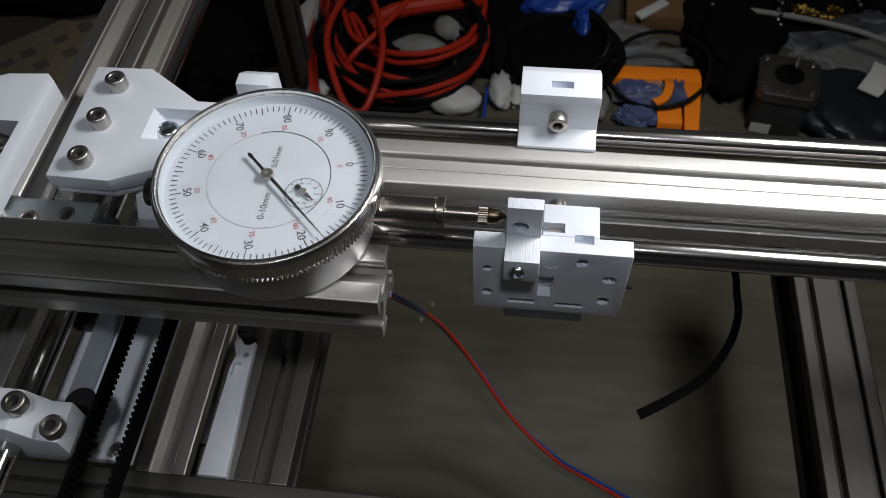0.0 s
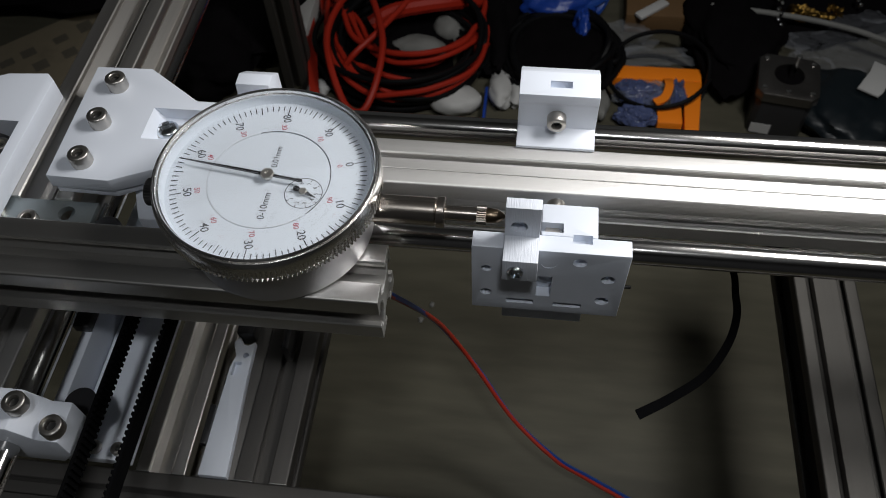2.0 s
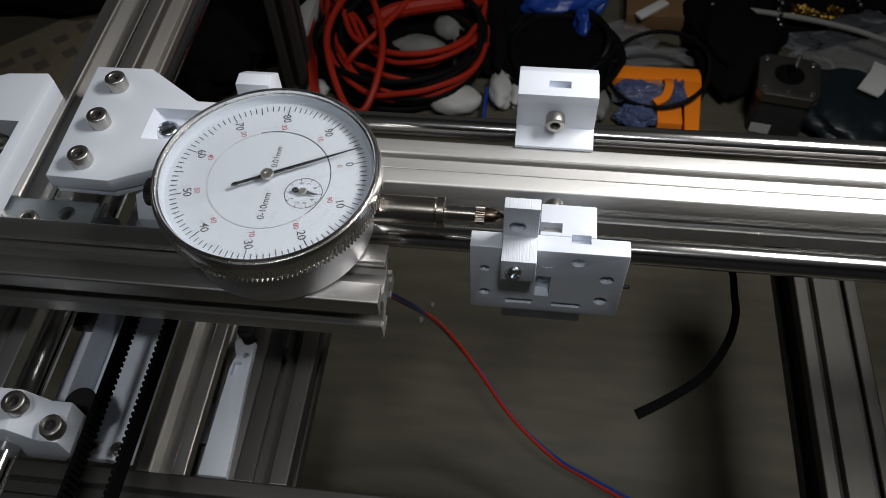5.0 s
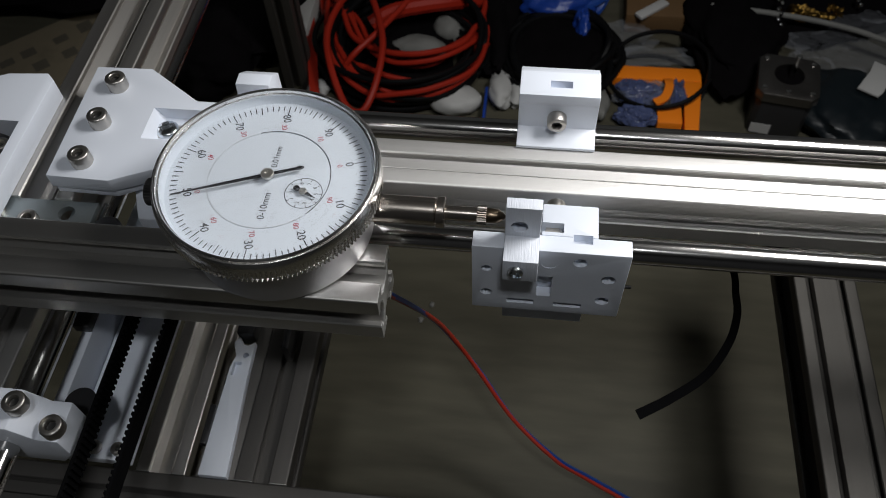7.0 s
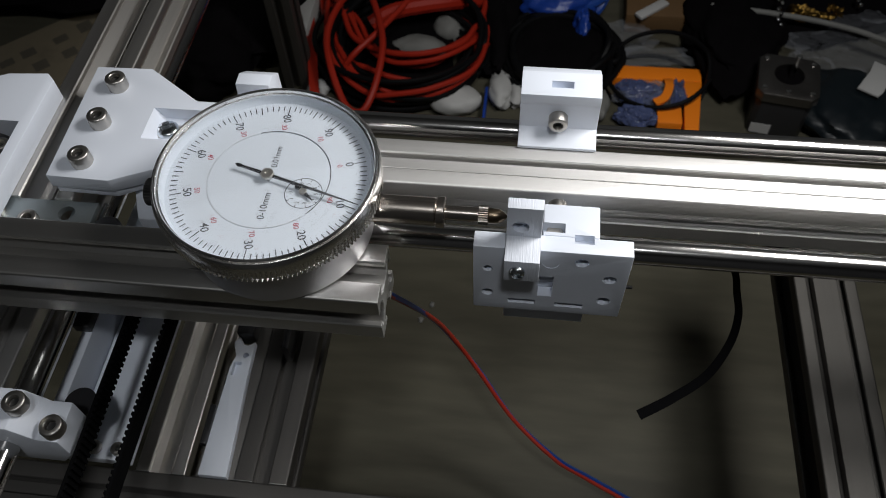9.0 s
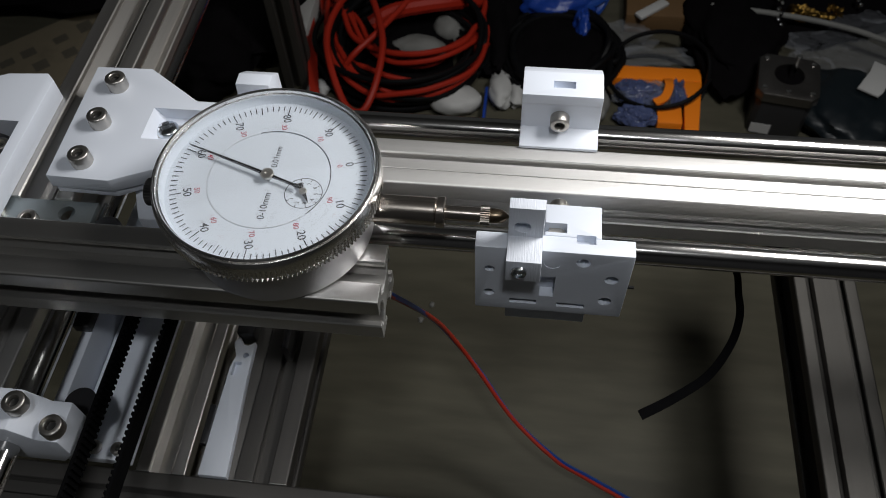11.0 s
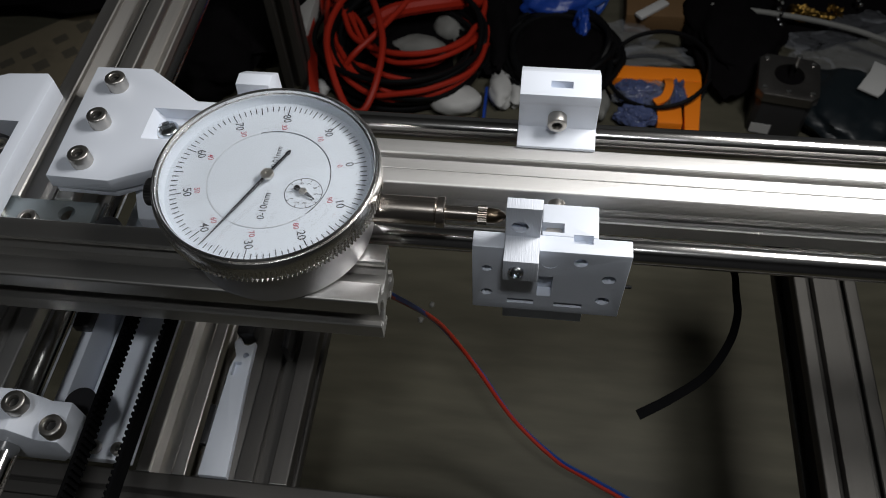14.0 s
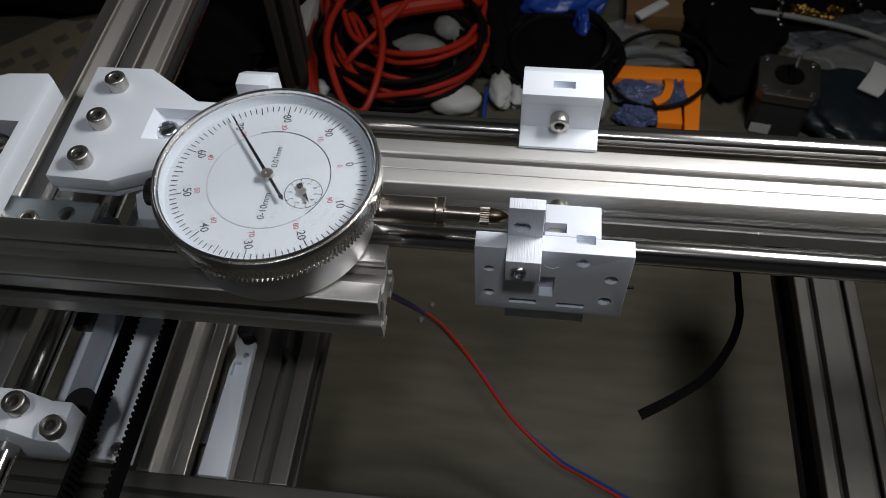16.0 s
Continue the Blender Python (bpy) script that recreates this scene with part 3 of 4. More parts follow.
# ---- printed parts and hardware at the end of the gantry
def end_parts():
    g = thing("corner_plate", (-60, 34, -27.2), "white printed corner plate bolted to the side bar", "bracket")
    poly = [(-76, 57.3), (-57.2, 57.7), (-38, 44.4), (-12, 44.2), (-12, 19.6), (-34, 19.6), (-55.7, 10), (-75.4, 10.5)]
    pocket = prism([(-56.4, 40.4), (-10, 40.4), (-10, 27.4), (-56.6, 27.4)], "z", -23.5, -10)
    ramp = [v for v in pocket.verts if v.co.z < -20 and v.co.x < -50]
    for v in ramp:
        v.co.x += 8
    body = part("body", carve(prism(poly, "z", -24.3, -19, 0.35), [pocket]), "plastic", g)
    for x, y in ((-65.6, 48.6), (-65.7, 32.3), (-65.8, 16.5)):
        cap_bolt(g, x, y, -19, "z", 1, 3.25, 4.4, False)
    part("lower_slab", prism([(-74.2, 55), (-57.8, 55.8), (-38.5, 42.8), (-12, 42.8), (-12, 21.4), (-33.4, 21.4), (-55.4, 10.5), (-74.6, 11.0)], "z", -27.2, -24.35, 0.3), "plastic", g, "white lower slab")
    cross_screw(g, -46.4, 35.2, -23.5, "z", 1, 3.7)
    part("knuckle", prism([(9, -46), (9, -36), (15, -27.3), (40, -27.3), (40, -41), (32, -46)], "x", -52, -31, 0.4), "plastic", g, "white block under the plate")
    e = thing("rod_end_block", (-18, 50, -38), "white printed block holding the rear rod's end", "bracket")
    part("body", carve(prism([(44.5, -38), (44.5, -20), (46, -12), (50.8, -12), (56, -16), (56, -38)], "x", -24.4, -13.6, 0.4), [rod_mesh("x", -30, 0, 50, -30.5, 4.05, 32, 0.02)]), "plastic", e)
    b = thing("pulley_bracket", (-100, 28, -27.2), "white printed pulley bracket beside the side bar", "bracket")
    poly = [(-105, 52), (-91.6, 53), (-88.6, 50), (-89.0, -2), (-130, -2), (-130, 40)]
    part("body", carve(prism(poly, "z", -27.2, -19, 0.4), [box(-140, -92.6, 6, 31.2, -30, -10, 0)]), "plastic", b)
    part("pulley", lathe([(0, -33), (11, -33), (11, -31.5), (9, -31), (9, -26), (11, -25.5), (11, -24), (3, -24), (3, -23), (0, -23)], (-102, 19, 0), "z", 40), "black", b, "black belt pulley")
    cap_bolt(b, -96.5, 23.5, -24, "z", 1, 2.6, 3.0)
    a = thing("angle_plate", (-80, 3, -30), "blue-grey zinc-plated steel plate with bolt holes", "plate")
    part("plate", carve(box(-112, -61.5, -4.6, 8.3, -30.2, -28.2, 0.2), [rod_mesh("z", -35, -25, -70.0, 3.6, 2.6, 24, 0.02)]), "steel_plate", a)
    cap_bolt(a, -80.0, -0.4, -28.2, "z", 1, 3.0, 2.6, False)
    cap_bolt(a, -92.0, 2.2, -28.2, "z", 1, 3.0, 2.6, False)
    part("idler", rod_mesh("z", -45, -31, -58, 1.5, 4.5, 24, 0.6), "black", a, "black idler")
    part("pin", rod_mesh("y", 6, 16.5, -66.5, -40, 0.9, 16, 0.2), "chrome", a, "bright steel pin")
    part("hanger", box(-70, -66, -4, 8, -46, -30.3, 0.3), "steel_plate", a)
    c = thing("rod_clamp", (-76, -52, -72), "white printed clamp on the lower guide rod", "bracket")
    part("body", carve(prism([(-95, -70), (-95, -47), (-72, -47), (-66.0, -53.5), (-59.5, -53.5), (-59.5, -64), (-64, -70)], "y", -58.5, -46.0, 0.5),
                       [rod_mesh("y", -80, -20, -78.2, -60.5, 4.0, 32, 0.02)]), "plastic", c)
    cap_bolt(c, -71.2, -51.2, -47.0, "z", 1, 3.4, 3.6, False)
    cap_bolt(c, -61.6, -54.8, -53.4, "z", 1, 3.4, 3.6, False)
    part("roller", lathe([(0, -74), (5, -74), (5, -66), (0, -66)], (-64.5, -41.0, 0), "z", 28), "black", c, "black roller")
    d = thing("belt_carrier", (-58, 0, -90), "pale printed carrier plate below the belts", "plate")
    part("plate", box(-74, -53.5, -51, 60, -92, -88, 0.4), "plastic", d)
    part("side_wall", box(-78, -74.2, -51, 60, -92, -74, 0.4), "plastic", d)
    for x in (-66, -58):
        cap_bolt(d, x, -47.5, -88, "z", 1, 2.2, 2.2, False)
    part("stop", box(-80.0, -74.3, -13, -2, -73.95, -70, 0.4), "black", d, "dark stop block")
    s = thing("cable_guide", (-38, -15, -130), "white printed guide strip between two lower bars", "guide")
    outline = [(-45.2, -40.4), (-34.2, -40.4), (-35.2, -20), (-36.6, 4), (-36.8, 16), (-39.4, 14.2), (-41.6, 14.4), (-43.6, 18), (-45.6, 15), (-43.4, 9), (-44.6, 4)]
    part("strip", carve(prism(outline, "z", -134, -128, 0.3), [box(-43.4, -40.2, 0.5, 6.5, -131, -115, 0), rod_mesh("z", -131, -115, -39.3, 9.5, 1.2, 20, 0.02)]), "plastic", s)
    part("dark_clip", box(-44.4, -37.4, 17.5, 26, -134, -124, 0.4), "black", s, "dark clip at the strip's end")
    part("peg", box(-23.0, -20.2, 9.5, 26, -129.9, -118, 0.3), "black", s, "black peg")
    part("clip", box(-47.4, -44.9, -29, -13, -130, -126.5, 0.4), "black", s, "black clip")


end_parts()


def belts():
    for x, inward in ((-57.0, 1), (-43.4, -1)):
        t = thing("toothed_belt", (x, 0, -63), "black toothed drive belt running along the frame", "belt", "drive belts")
        part("backing", box(x - 0.45, x + 0.45, -140, 40, -67.5, -60.3, 0), "rubber", t)
        for i in range(90):
            y = -139.5 + 2 * i
            lo, hi = sorted((x + inward * 0.43, x + inward * 1.15))
            part("tooth", box(lo, hi, y, y + 1.05, -67.4, -60.4, 0), "rubber", t)


belts()


# ---- loose wires and the clutter on the table
def wires():
    base = [(8, -2, -47), (16, 8, -62), (23.2, 14.9, -80), (31.2, 40.9, -140), (39.2, 50, -175), (53, 45.9, -200), (71.5, 33, -225), (93.1, 19.9, -240), (111.6, 15.6, -252), (139.5, 7.8, -265), (190, -10, -284), (240, -20, -288.3)]
    path = smooth_path(base, 10)
    n = len(path)
    for m, lab, r in (("red_wire", "thin red wire hanging from the gantry bar", 1.08), ("blue_cable", "thin blue wire running beside a red one", 1.05), ("green_cable", "thin green wire running beside a red one", 0.9)):
        pts = []
        for i, p in enumerate(path):
            u = i / n
            off = Vector((0.4 * math.sin(i * 0.21), 0.3 * math.cos(i * 0.17), 0.8))
            if m != "red_wire":
                k = 1.0 if m == "blue_cable" else 1.5
                show = max(0.0, 1 - u / 0.12) + max(0.0, min(1.0, (u - 0.54) / 0.08))
                off = Vector((0.15, 0.8, -1.2)) * k * (1 - show) + Vector((1.2, 1.2, 0.6)) * (2 - k) * show
            pts.append(p + off)
        solid("wire", sweep(pts, circle(r, 8)), m, (90, 20, -250), lab, "wire", "wires")


wires()


def coil(name, cx, cy, rx, ry, loops, r, material, label, height=22.0, seed=1, turn=0.0, jitter=0.18):
    rnd = random.Random(seed)
    bm = bmesh.new()
    pts = []
    for k in range(loops):
        ox, oy = rnd.uniform(-1, 1) * rx * jitter, rnd.uniform(-1, 1) * ry * jitter
        sx, sy = rx * rnd.uniform(0.8, 1.08), ry * rnd.uniform(0.8, 1.08)
        h0, ph, ts = rnd.uniform(0.0, 1.0) * height, rnd.uniform(0, 6.28), rnd.uniform(-0.3, 0.3)
        for i in range(20):
            a = 2 * math.pi * i / 20
            x, y = sx * math.cos(a), sy * math.sin(a)
            x, y = x * math.cos(ts + turn) - y * math.sin(ts + turn), x * math.sin(ts + turn) + y * math.cos(ts + turn)
            z = -290 + r + h0 * (0.6 + 0.4 * math.sin(a + ph)) + (k / loops) * height * 0.5
            pts.append(Vector((cx + ox + x, cy + oy + y, z)))
    path = []
    for i in range(len(pts)):
        path.append((pts[i - 1] + pts[i] * 2 + pts[(i + 1) % len(pts)]) / 4 if 0 < i < len(pts) - 1 else pts[i])
    sweep(smooth_path(path, 3), circle(r, 8), bm=bm)
    return solid(name, bm, material, (cx, cy, -290), label, "cable")


def red_coil():
    """Loops of red cable that lie over one another and close beyond the far side of the heap."""
    g = thing("red_cable_coil", (-30, 360, -290), "heap of coiled red cable on the table", "cable")
    far = [(34, 378), (32, 420), (0, 466), (-60, 470), (-104, 420)]
    near = (((-92, 366), (-75.9, 331.9), (-60.4, 314.4), (-33.1, 305.7), (-3.9, 311.6), (22.6, 338.2)),
            ((-94, 352), (-77.4, 315.9), (-52.5, 296.8), (-31.0, 295.0), (-2.4, 300.8), (25.3, 328.1)),
            ((-82, 380), (-63.3, 348.5), (-40.7, 331.1), (-14.2, 328.2), (6.1, 339.1), (23.2, 362.0)),
            ((-88, 384), (-72.6, 352.9), (-45.2, 334.5), (-14.5, 331.8), (11.6, 349.5), (20.6, 369.7)),
            ((-96, 376), (-79.2, 342.4), (-58.8, 328.1), (-35.6, 320.6), (-5.4, 322.9), (21.3, 338.6)),
            ((-93, 358), (-74.0, 322.0), (-55.0, 308.0), (-31.0, 300.0), (0.0, 305.0), (27.0, 334.0)))
    near += tuple(tuple((x * 0.96 + 1, y + 6 + 0.04 * x) for x, y in near[k]) for k in (1, 2, 3))
    for k, (pts, z) in enumerate(zip(near, (-268, -262, -262, -258, -272, -266, -270, -267, -264))):
        loop = [(x, y, z + 3 * math.sin(i * 1.7 + k)) for i, (x, y) in enumerate(pts)] + [(x - 3 * k, y + 2 * k, z - 6) for x, y in far]
        path = smooth_path(loop[-2:] + loop + loop[:2], 6)[12:-12]
        part("cable_loop", sweep(path, circle(2.3 - 0.15 * (k % 3), 8), closed=True), "red_cable", g)
    oval = [(-83.6, 376.4), (-88.2, 339.8), (-80.3, 306.4), (-65.9, 280.4), (-52.8, 276.8), (-45.2, 294.3), (-43.7, 324.3), (-50.2, 352.2), (-59.7, 378.1), (-70, 400)]
    loop = [(x, y, -245 - 0.55 * max(0, 310 - y)) for x, y in oval]
    part("cable_loop", sweep(smooth_path(loop[-2:] + loop + loop[:2], 6)[12:-12], circle(2.6, 8), closed=True), "red_cable", g, "upright red loop over the heap")
    part("cable_end", tube([(-80, 322, -272), (-67.2, 328.2, -256), (-52.7, 345.1, -250), (-40.9, 368.8, -250), (-30.5, 389.9, -250), (-18, 420, -262)], 2.3), "red_cable", g)
    part("sleeve", tube([(-62, 372, -264), (-47.2, 379.8, -258), (-25.4, 385.5, -255), (0.6, 395.2, -257), (20, 410, -266)], 6.4), "red_cable", g, "wide red sleeve across the coil")


def crumpled(name, cx, cy, rx, ry, h, material, label, category, seed=1, rough=0.35, sub=4):
    """A crumpled soft thing that lies on the table."""
    bm = bmesh.new()
    bmesh.ops.create_icosphere(bm, subdivisions=sub, radius=1)
    off = Vector((seed * 7.3, seed * 3.1, 0))
    for v in bm.verts:
        c = v.co.copy()
        n = noise.noise(c * 1.7 + off) + 0.5 * noise.noise(c * 4.1 + off) + 0.35 * abs(noise.noise(c * 8.0 + off))
        c *= 1 + rough * n
        v.co = Vector((cx + c.x * rx, cy + c.y * ry, -290 + max(0.05, (c.z * 0.5 + 0.45)) * h))
    return solid(name, bm, material, (cx, cy, -290), label, category, sharp=12 if material in ("bag", "blue_parts", "gold") else 60)


CRUMBS = ((14.4, 134.7), (8.5, 122.7))


def clutter():
    red_coil()
    coil("black_cable_coil", -34, 362, 62, 58, 20, 2.0, "black_cable", "black cable coiled among red cable", 30, 5, jitter=0.12)
    # black heap added to draw the shade inside the coil
    crumpled("shade_fill", -44, 366, 46, 50, 14, "shade_fill", "black crumpled heap added for the shade inside the cable coil", "cloth", 71, 0.25)
    solid("red_strap", sweep(smooth_path([(-90, 286, -286), (-96, 305, -274), (-107, 351, -270), (-117, 391, -272), (-124, 430, -284)], 8), [(-3.6, -0.8), (3.6, -0.8), (3.6, 0.8), (-3.6, 0.8)]), "red_cable", (-107, 351, -290), "flat red strap beside the coil", "strap")
    coil("blue_cable_coil", 92, 432, 30, 24, 8, 3.4, "blue_cable", "small coil of blue cable", 24, 8)
    coil("black_cable_coil", 86, 366, 44, 44, 12, 2.6, "black_cable", "loosely coiled black cable", 26, 9)
    # another black heap, for the shade beneath the loose cable
    crumpled("shade_fill", 84, 376, 44, 46, 24, "shade_fill", "black crumpled heap added for the shade under black cable", "cloth", 72, 0.25)
    coil("black_cable_coil", 162, 346, 40, 40, 2, 1.7, "black_cable", "thin black cable looped over an orange tray", 26, 12, jitter=0.05)
    coil("blue_cable_coil", 84, 356, 20, 12, 4, 2.6, "blue_cable", "short blue cable under black cable", 12, 14)
    for k, (cx, cy, rx, ry, h, lab) in enumerate(((11, 311, 20, 14, 20, "white foam pad on the table"), (-2, 392, 13, 14, 22, "grey plastic bottle piece inside the coil"), (-24, 366, 22, 11, 20, "grey foam scrap inside the cable coil"),
                                                 (45, 326, 10, 18, 16, "crumpled white plastic wrapper"), (58, 328, 7, 18, 14, "pale crumpled plastic wrapper"), (118, 318, 9, 16, 14, "grey crumpled plastic wrapper"), (-98, 318, 9, 8, 12, "white paper scrap beside red cable"))):
        crumpled("white_scrap", cx, cy, rx, ry, h, "grey_foam" if "grey" in lab else "paper", lab, "scrap", 20 + k, 0.16 if k < 3 else 0.32, 3)
    # orange tray
    t = thing("orange_tray", (163, 337, -290), "orange plastic tray frame under a clear bag", "tray")
    part("rear_rail", box(129, 197.3, 345, 359, -289.9, -281, 0.8), "orange", t)
    part("side_rail", prism([(183.5, 344.8), (197.3, 344.8), (191.5, 290), (181.5, 290)], "z", -289.9, -281, 0.8), "orange", t)
    part("hook", sweep(smooth_path([(171.5, 344.5, -280), (171.5, 338, -277), (171, 331, -276), (167.5, 321, -276), (160, 316, -277)], 6), [(-3.2, -0.9), (3.2, -0.9), (3.2, 0.9), (-3.2, 0.9)]), "orange", t, "curved orange hook")
    part("front_block", box(162, 180, 298, 316, -289.9, -279, 0.8), "orange", t)
    for k, (cx, cy, rx, ry) in enumerate(((149, 331, 16, 12), (179, 331, 6, 13), (147, 307, 14, 9))):
        crumpled("parts_bag", cx, cy, rx, ry, 15, "blue_parts", "bag of small blue-grey parts", "bag", 3 + k, 0.4)
    crumpled("clear_bag", 156, 330, 22, 13, 15, "bag", "crumpled clear plastic bag", "bag", 15, 0.6, 5)
    for k, (x, y) in enumerate(CRUMBS):
        crumpled("crumb", x, y, 1.6, 2.2, 1.5, "grey_foam", "tiny pale crumb on the table", "crumb", 90 + k, 0.5, 2)
    crumpled("clear_bag", 160, 374, 36, 7, 12, "bag", "crumpled clear plastic bag", "bag", 4, 0.5, 5)
    crumpled("clear_bag", 132, 394, 28, 14, 14, "bag", "crumpled clear plastic bag", "bag", 5, 0.45, 5)
    crumpled("clear_bag", 322, 392, 50, 30, 24, "bag", "crumpled clear plastic bag", "bag", 6, 0.4, 5)
    # cardboard box with a white stick on it
    solid("cardboard_box", prism([(140, 408), (204, 408), (208, 480), (142, 480)], "z", -289.9, -272, 0.5), "card", (165, 430, -290), "open brown cardboard box corner", "cardboard")
    b = box(-4, 4, -15, 15, -271.8, -269, 0.5)
    bmesh.ops.rotate(b, verts=b.verts, cent=(0, 0, 0), matrix=Matrix.Rotation(-0.85, 3, "Z"))
    bmesh.ops.translate(b, verts=b.verts, vec=(160, 414, 0))
    solid("white_stick", b, "paper", (160, 414, -272), "short white stick on brown cardboard", "stick")
    # stepper motor standing on its end
    m = thing("stepper_motor", (0, 0, -290), "black stepper motor with grey square flange", "motor")
    part("body", prism([(-19, -15), (-15, -19), (15, -19), (19, -15), (19, 15), (15, 19), (-15, 19), (-19, 15)], "z", -289.9, -256, 0.6), "black", m)
    part("flange", carve(prism([(-21, -16), (-16, -21), (16, -21), (21, -16), (21, 16), (16, 21), (-16, 21), (-21, 16)], "z", -255.9, -248, 0.6), [rod_mesh("z", -253, -240, 0, 2, 10.5, 32, 0.02)]), "motor_face", m, "dull grey end flange")
    # black disc paints the bore's shade
    part("bore", lathe([(0, -252.6), (10.3, -252.6), (10.3, -252.2), (0, -252.2)], (0, 2, 0), "z", 32), "shade_fill", m, "bore floor blackened for its shade")
    part("shaft", rod_mesh("z", -252.1, -232, 2, 4, 2.0, 16, 0.3), "chrome", m)
    for x, y in ((-16, -15), (16, -15), (-16, 15), (16, 15), (0, -16)):
        part("screw", lathe([(0, -248), (1.8, -248), (1.8, -247), (0, -246.6)], (x, y, 0), "z", 16), "chrome", m)
    part("sticker", box(-17, -3, -19.5, -19.1, -288, -279, 0), "paper", m, "white sticker")
    m.matrix_basis = Matrix.Translation(P(249, 320, -290)) @ pose(0, 0, 0, 0, 0, -9)
    # things beyond
    for k, (cx, cy, rx, ry) in enumerate(((84, 412, 26, 14), (104, 388, 7, 12))):
        crumpled("blue_sleeve", cx, cy, rx, ry, 36, "blue_sleeve", "crumpled blue plastic sleeve among black cable", "sleeve", 60 + k, 0.3)
    for k, (cx, cy, rx, ry) in enumerate(((284, 418, 20, 10), (304, 424, 9, 10))):
        crumpled("gold_foil", cx, cy, rx, ry, 24, "gold", "crumpled gold-coloured foil scrap", "foil", 65 + k, 0.5)
    solid("blue_card", box(33.2, 35.2, 288, 324, -289.9, -278, 0.3), "blue_sleeve", (34, 310, -290), "blue card edge beside a white wrapper", "card")
    solid("white_tag", prism([(301, 326), (314, 318), (318, 322), (331, 346), (318, 355), (313, 344)], "z", -262, -260.5, 0.2), "paper", (314, 336, -262), "white paper tag on a dark bag", "tag")
    crumpled("dark_bag", 300, 322, 36, 40, 28, "teal_bag", "dark teal plastic bag", "bag", 77, 0.2)
    solid("metal_bar", rod_mesh("x", 210, 276, 440, -262, 2.2, 16, 0.3), "rod", (240, 440, -262), "thin metal bar lying across the heap", "bar")
    solid("flat_strip", tube([(205, 414, -264), (264, 403, -262), (305, 392, -262), (332, 379, -262), (400, 352, -268)], 2.2), "grey_foam", (330, 405, -270), "pale plastic edge strip", "strip")
    b = box(-6, 6, -46, 46, -289.9, -278, 0.6)
    bmesh.ops.rotate(b, verts=b.verts, cent=(0, 0, 0), matrix=Matrix.Rotation(-0.62, 3, "Z"))
    bmesh.ops.translate(b, verts=b.verts, vec=(326, 322, 0))
    solid("flat_bar", b, "steel_plate", (326, 322, -290), "grey flat bar lying on the table", "bar")
    for x0, y0 in ((254, 392), (318, 420)):
        bm = bmesh.new()
        for i in range(22):
            u = i / 21
            bmesh.ops.create_icosphere(bm, subdivisions=1, radius=1.9, matrix=Matrix.Translation((x0 + 8 * u + 1.6 * math.cos(i * 2.2), y0 + 70 * u, -262 + 14 * u + 1.6 * math.sin(i * 2.2))))
        solid("bead_chain", bm, "chrome", (x0, y0, -270), "twisted shiny bead chain over the heap", "chain", sharp=80)
    # added black heaps that fill the unlit gaps between and beyond the things
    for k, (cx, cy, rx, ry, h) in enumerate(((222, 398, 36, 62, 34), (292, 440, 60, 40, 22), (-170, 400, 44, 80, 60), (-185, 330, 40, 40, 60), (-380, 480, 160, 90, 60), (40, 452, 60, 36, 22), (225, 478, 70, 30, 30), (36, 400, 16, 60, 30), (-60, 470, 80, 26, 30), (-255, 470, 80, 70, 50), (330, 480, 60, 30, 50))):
        crumpled("shade_fill", cx, cy, rx, ry, h, "shade_fill", "black crumpled heap added for the shade behind the clutter", "cloth", 40 + k, 0.3)
    solid("white_box", box(-138, -112, 360, 440, -289.9, -262, 0.6), "paper", (-125, 400, -290), "small white cardboard box", "box")
    # printed sheet with unreadable dark marks
    sh = thing("printed_sheet", (-340, 360, -290), "worn beige sheet with faded dark print", "sheet")
    ang = Matrix.Rotation(0.75, 3, "Z")

    def laid(b):
        bmesh.ops.rotate(b, verts=b.verts, cent=(0, 0, 0), matrix=ang)
        bmesh.ops.translate(b, verts=b.verts, vec=(-318, 352, -289.8))
        return b
    part("sheet", laid(box(-110, 110, -40, 40, 0, 0.5, 0)), "print_paper", sh)
    rnd = random.Random(9)
    for i in range(7):
        for r in range(2):
            u, v = -80 + i * 24 + rnd.uniform(-3, 3), -10 + r * 22
            part("print_mark", laid(box(u, u + 12, v, v + rnd.uniform(8, 14), 0.6, 0.7, 0)), "faded_ink", sh)


clutter()


# ---- what moves: the carriage in small steps, the spindle with it, and both hands
STEPS = [(0.0, 17.3), (0.5, 27.5), (1.1, 37.3), (1.5, 47.8), (2.0, 57.2), (2.45, 67.0), (3.0, 77.2), (3.5, 87.2), (4.1, 97.2), (4.6, 107.0),
         (5.0, 97.5), (5.3, 88.0), (5.6, 78.5), (5.95, 69.0), (6.3, 59.3), (6.8, 49.3), (7.3, 38.9), (7.8, 28.3), (8.25, 18.9), (8.8, 9.6),
         (9.3, -0.5), (9.7, -10.5), (10.1, -20.5), (10.5, -30.0), (10.9, -39.5), (11.8, -30.3), (12.0, -21.0), (12.3, -11.7), (12.6, -0.8), (12.85, 8.6),
         (13.3, 17.7), (13.7, 27.5), (13.9, 37.2), (14.6, 19.2), (14.95, 0.2), (15.4, -10.3), (15.6, -20.4), (15.8, -30.3)]


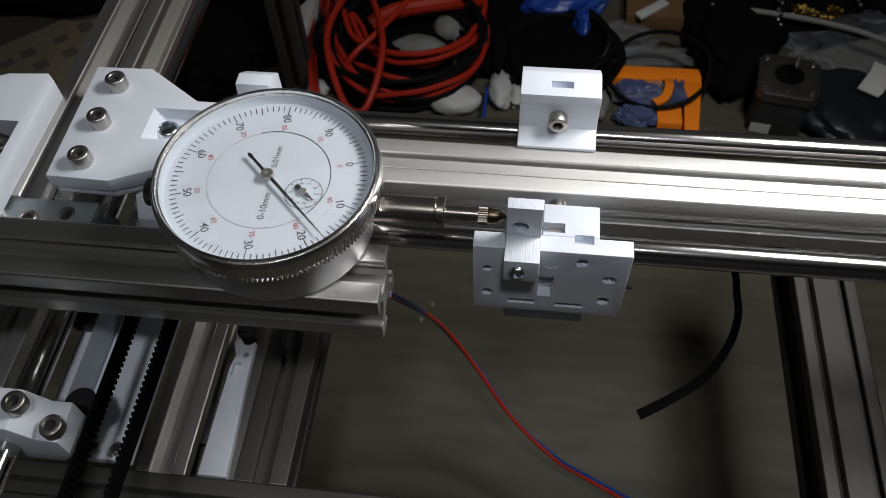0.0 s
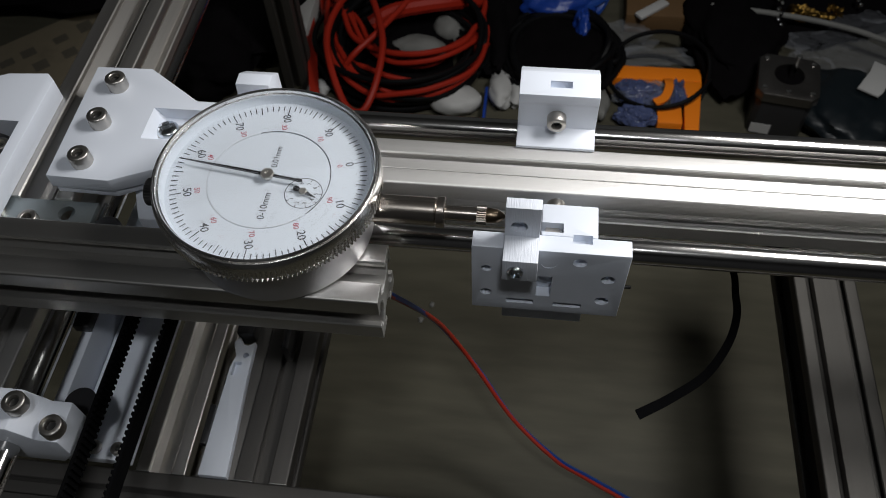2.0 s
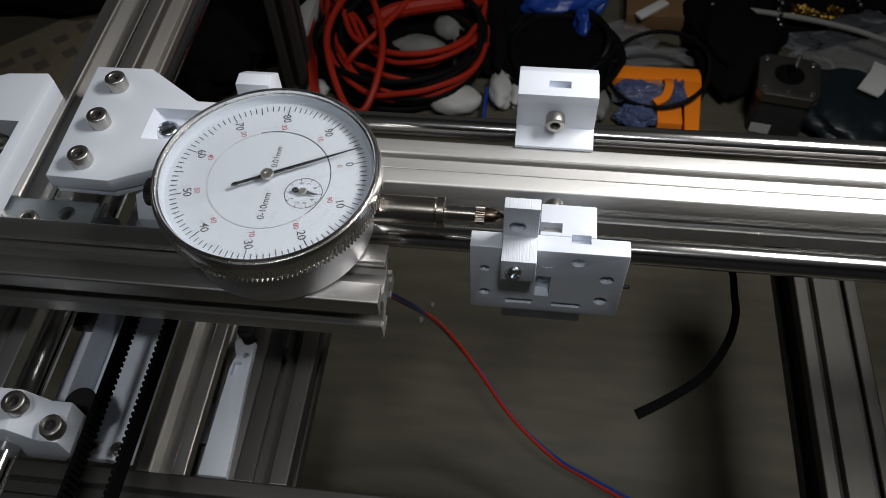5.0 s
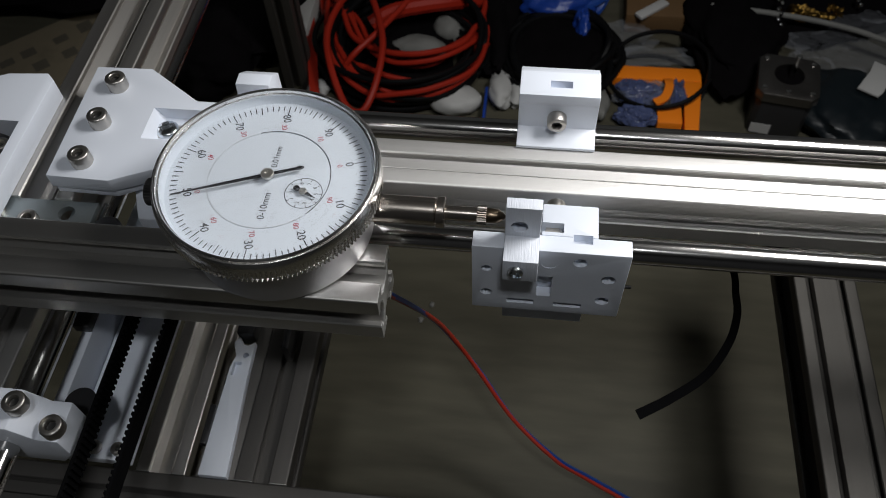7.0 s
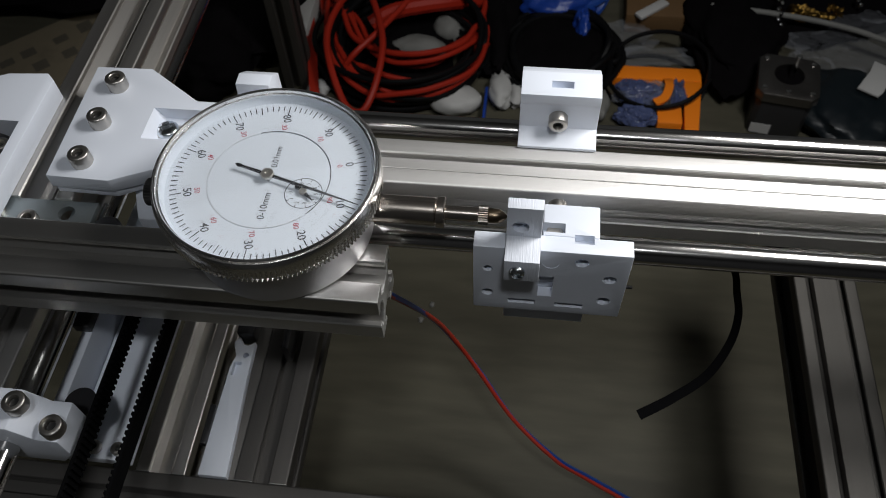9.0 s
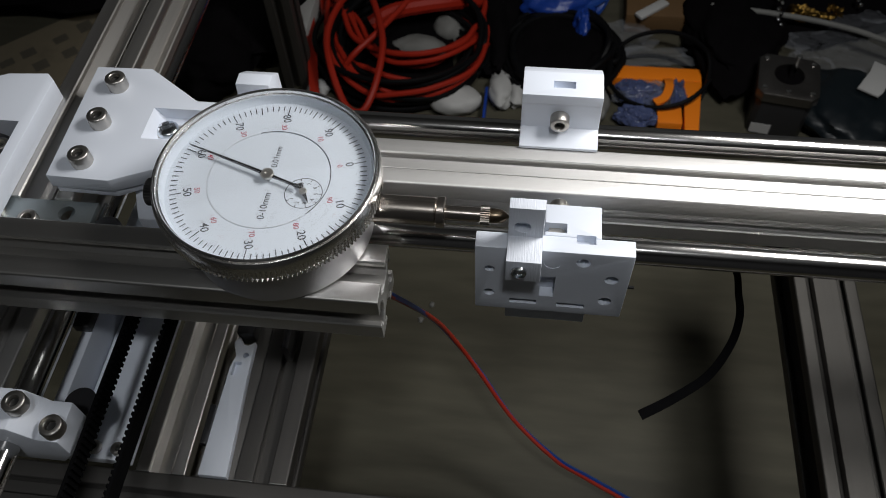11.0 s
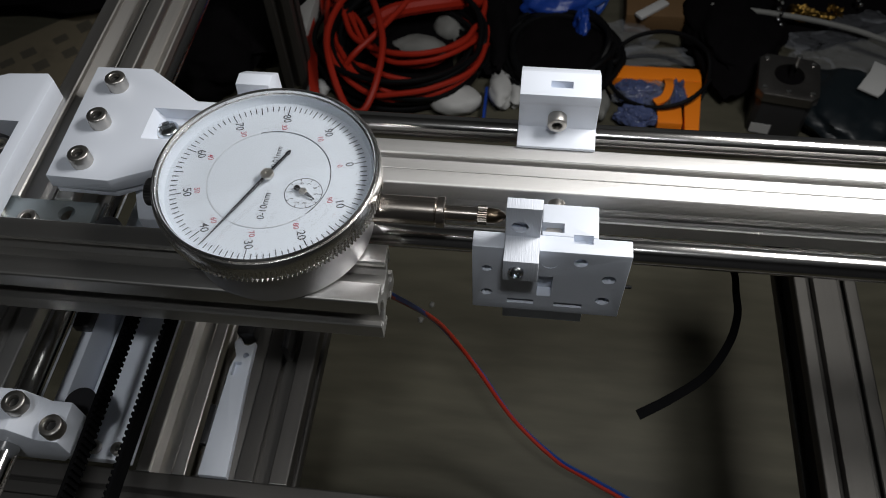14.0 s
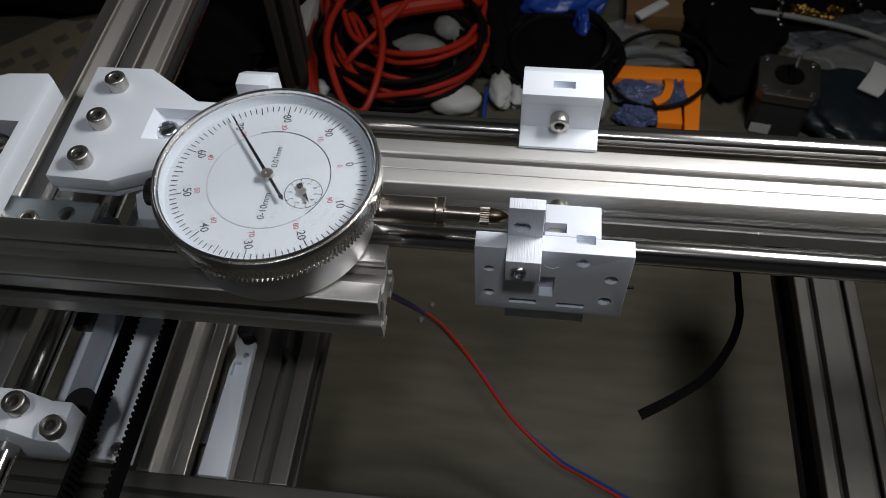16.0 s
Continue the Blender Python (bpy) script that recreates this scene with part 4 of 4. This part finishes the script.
def motions():
    rows = []
    for i, (t, v) in enumerate(STEPS):
        if i:
            rows.append((t - 0.067, STEPS[i - 1][1]))
            rows.append((t - 0.0, v))
        else:
            rows.append((t, v))
    rows.append((16.0, STEPS[-1][1]))
    home = CARRIAGE.location.copy()
    sp = SPINDLE.location.copy()
    nd, ct = NEEDLE.location.copy(), COUNTER.location.copy()
    dx = [(t, (17.3 - v) * 0.01 * K / 1.03, v) for t, v in rows]
    walk(CARRIAGE, [(t, pose(home.x + d, home.y, home.z)) for t, d, v in dx])
    walk(SPINDLE, [(t, pose(sp.x + d, sp.y, sp.z)) for t, d, v in dx])
    walk(NEEDLE, [(t, pose(*nd, 0, 0, TH0 - 3.6 * v)) for t, d, v in dx])
    walk(COUNTER, [(t, pose(*ct, 0, 0, 180 + 36 * (3.75 + v / 100))) for t, d, v in dx])


motions()
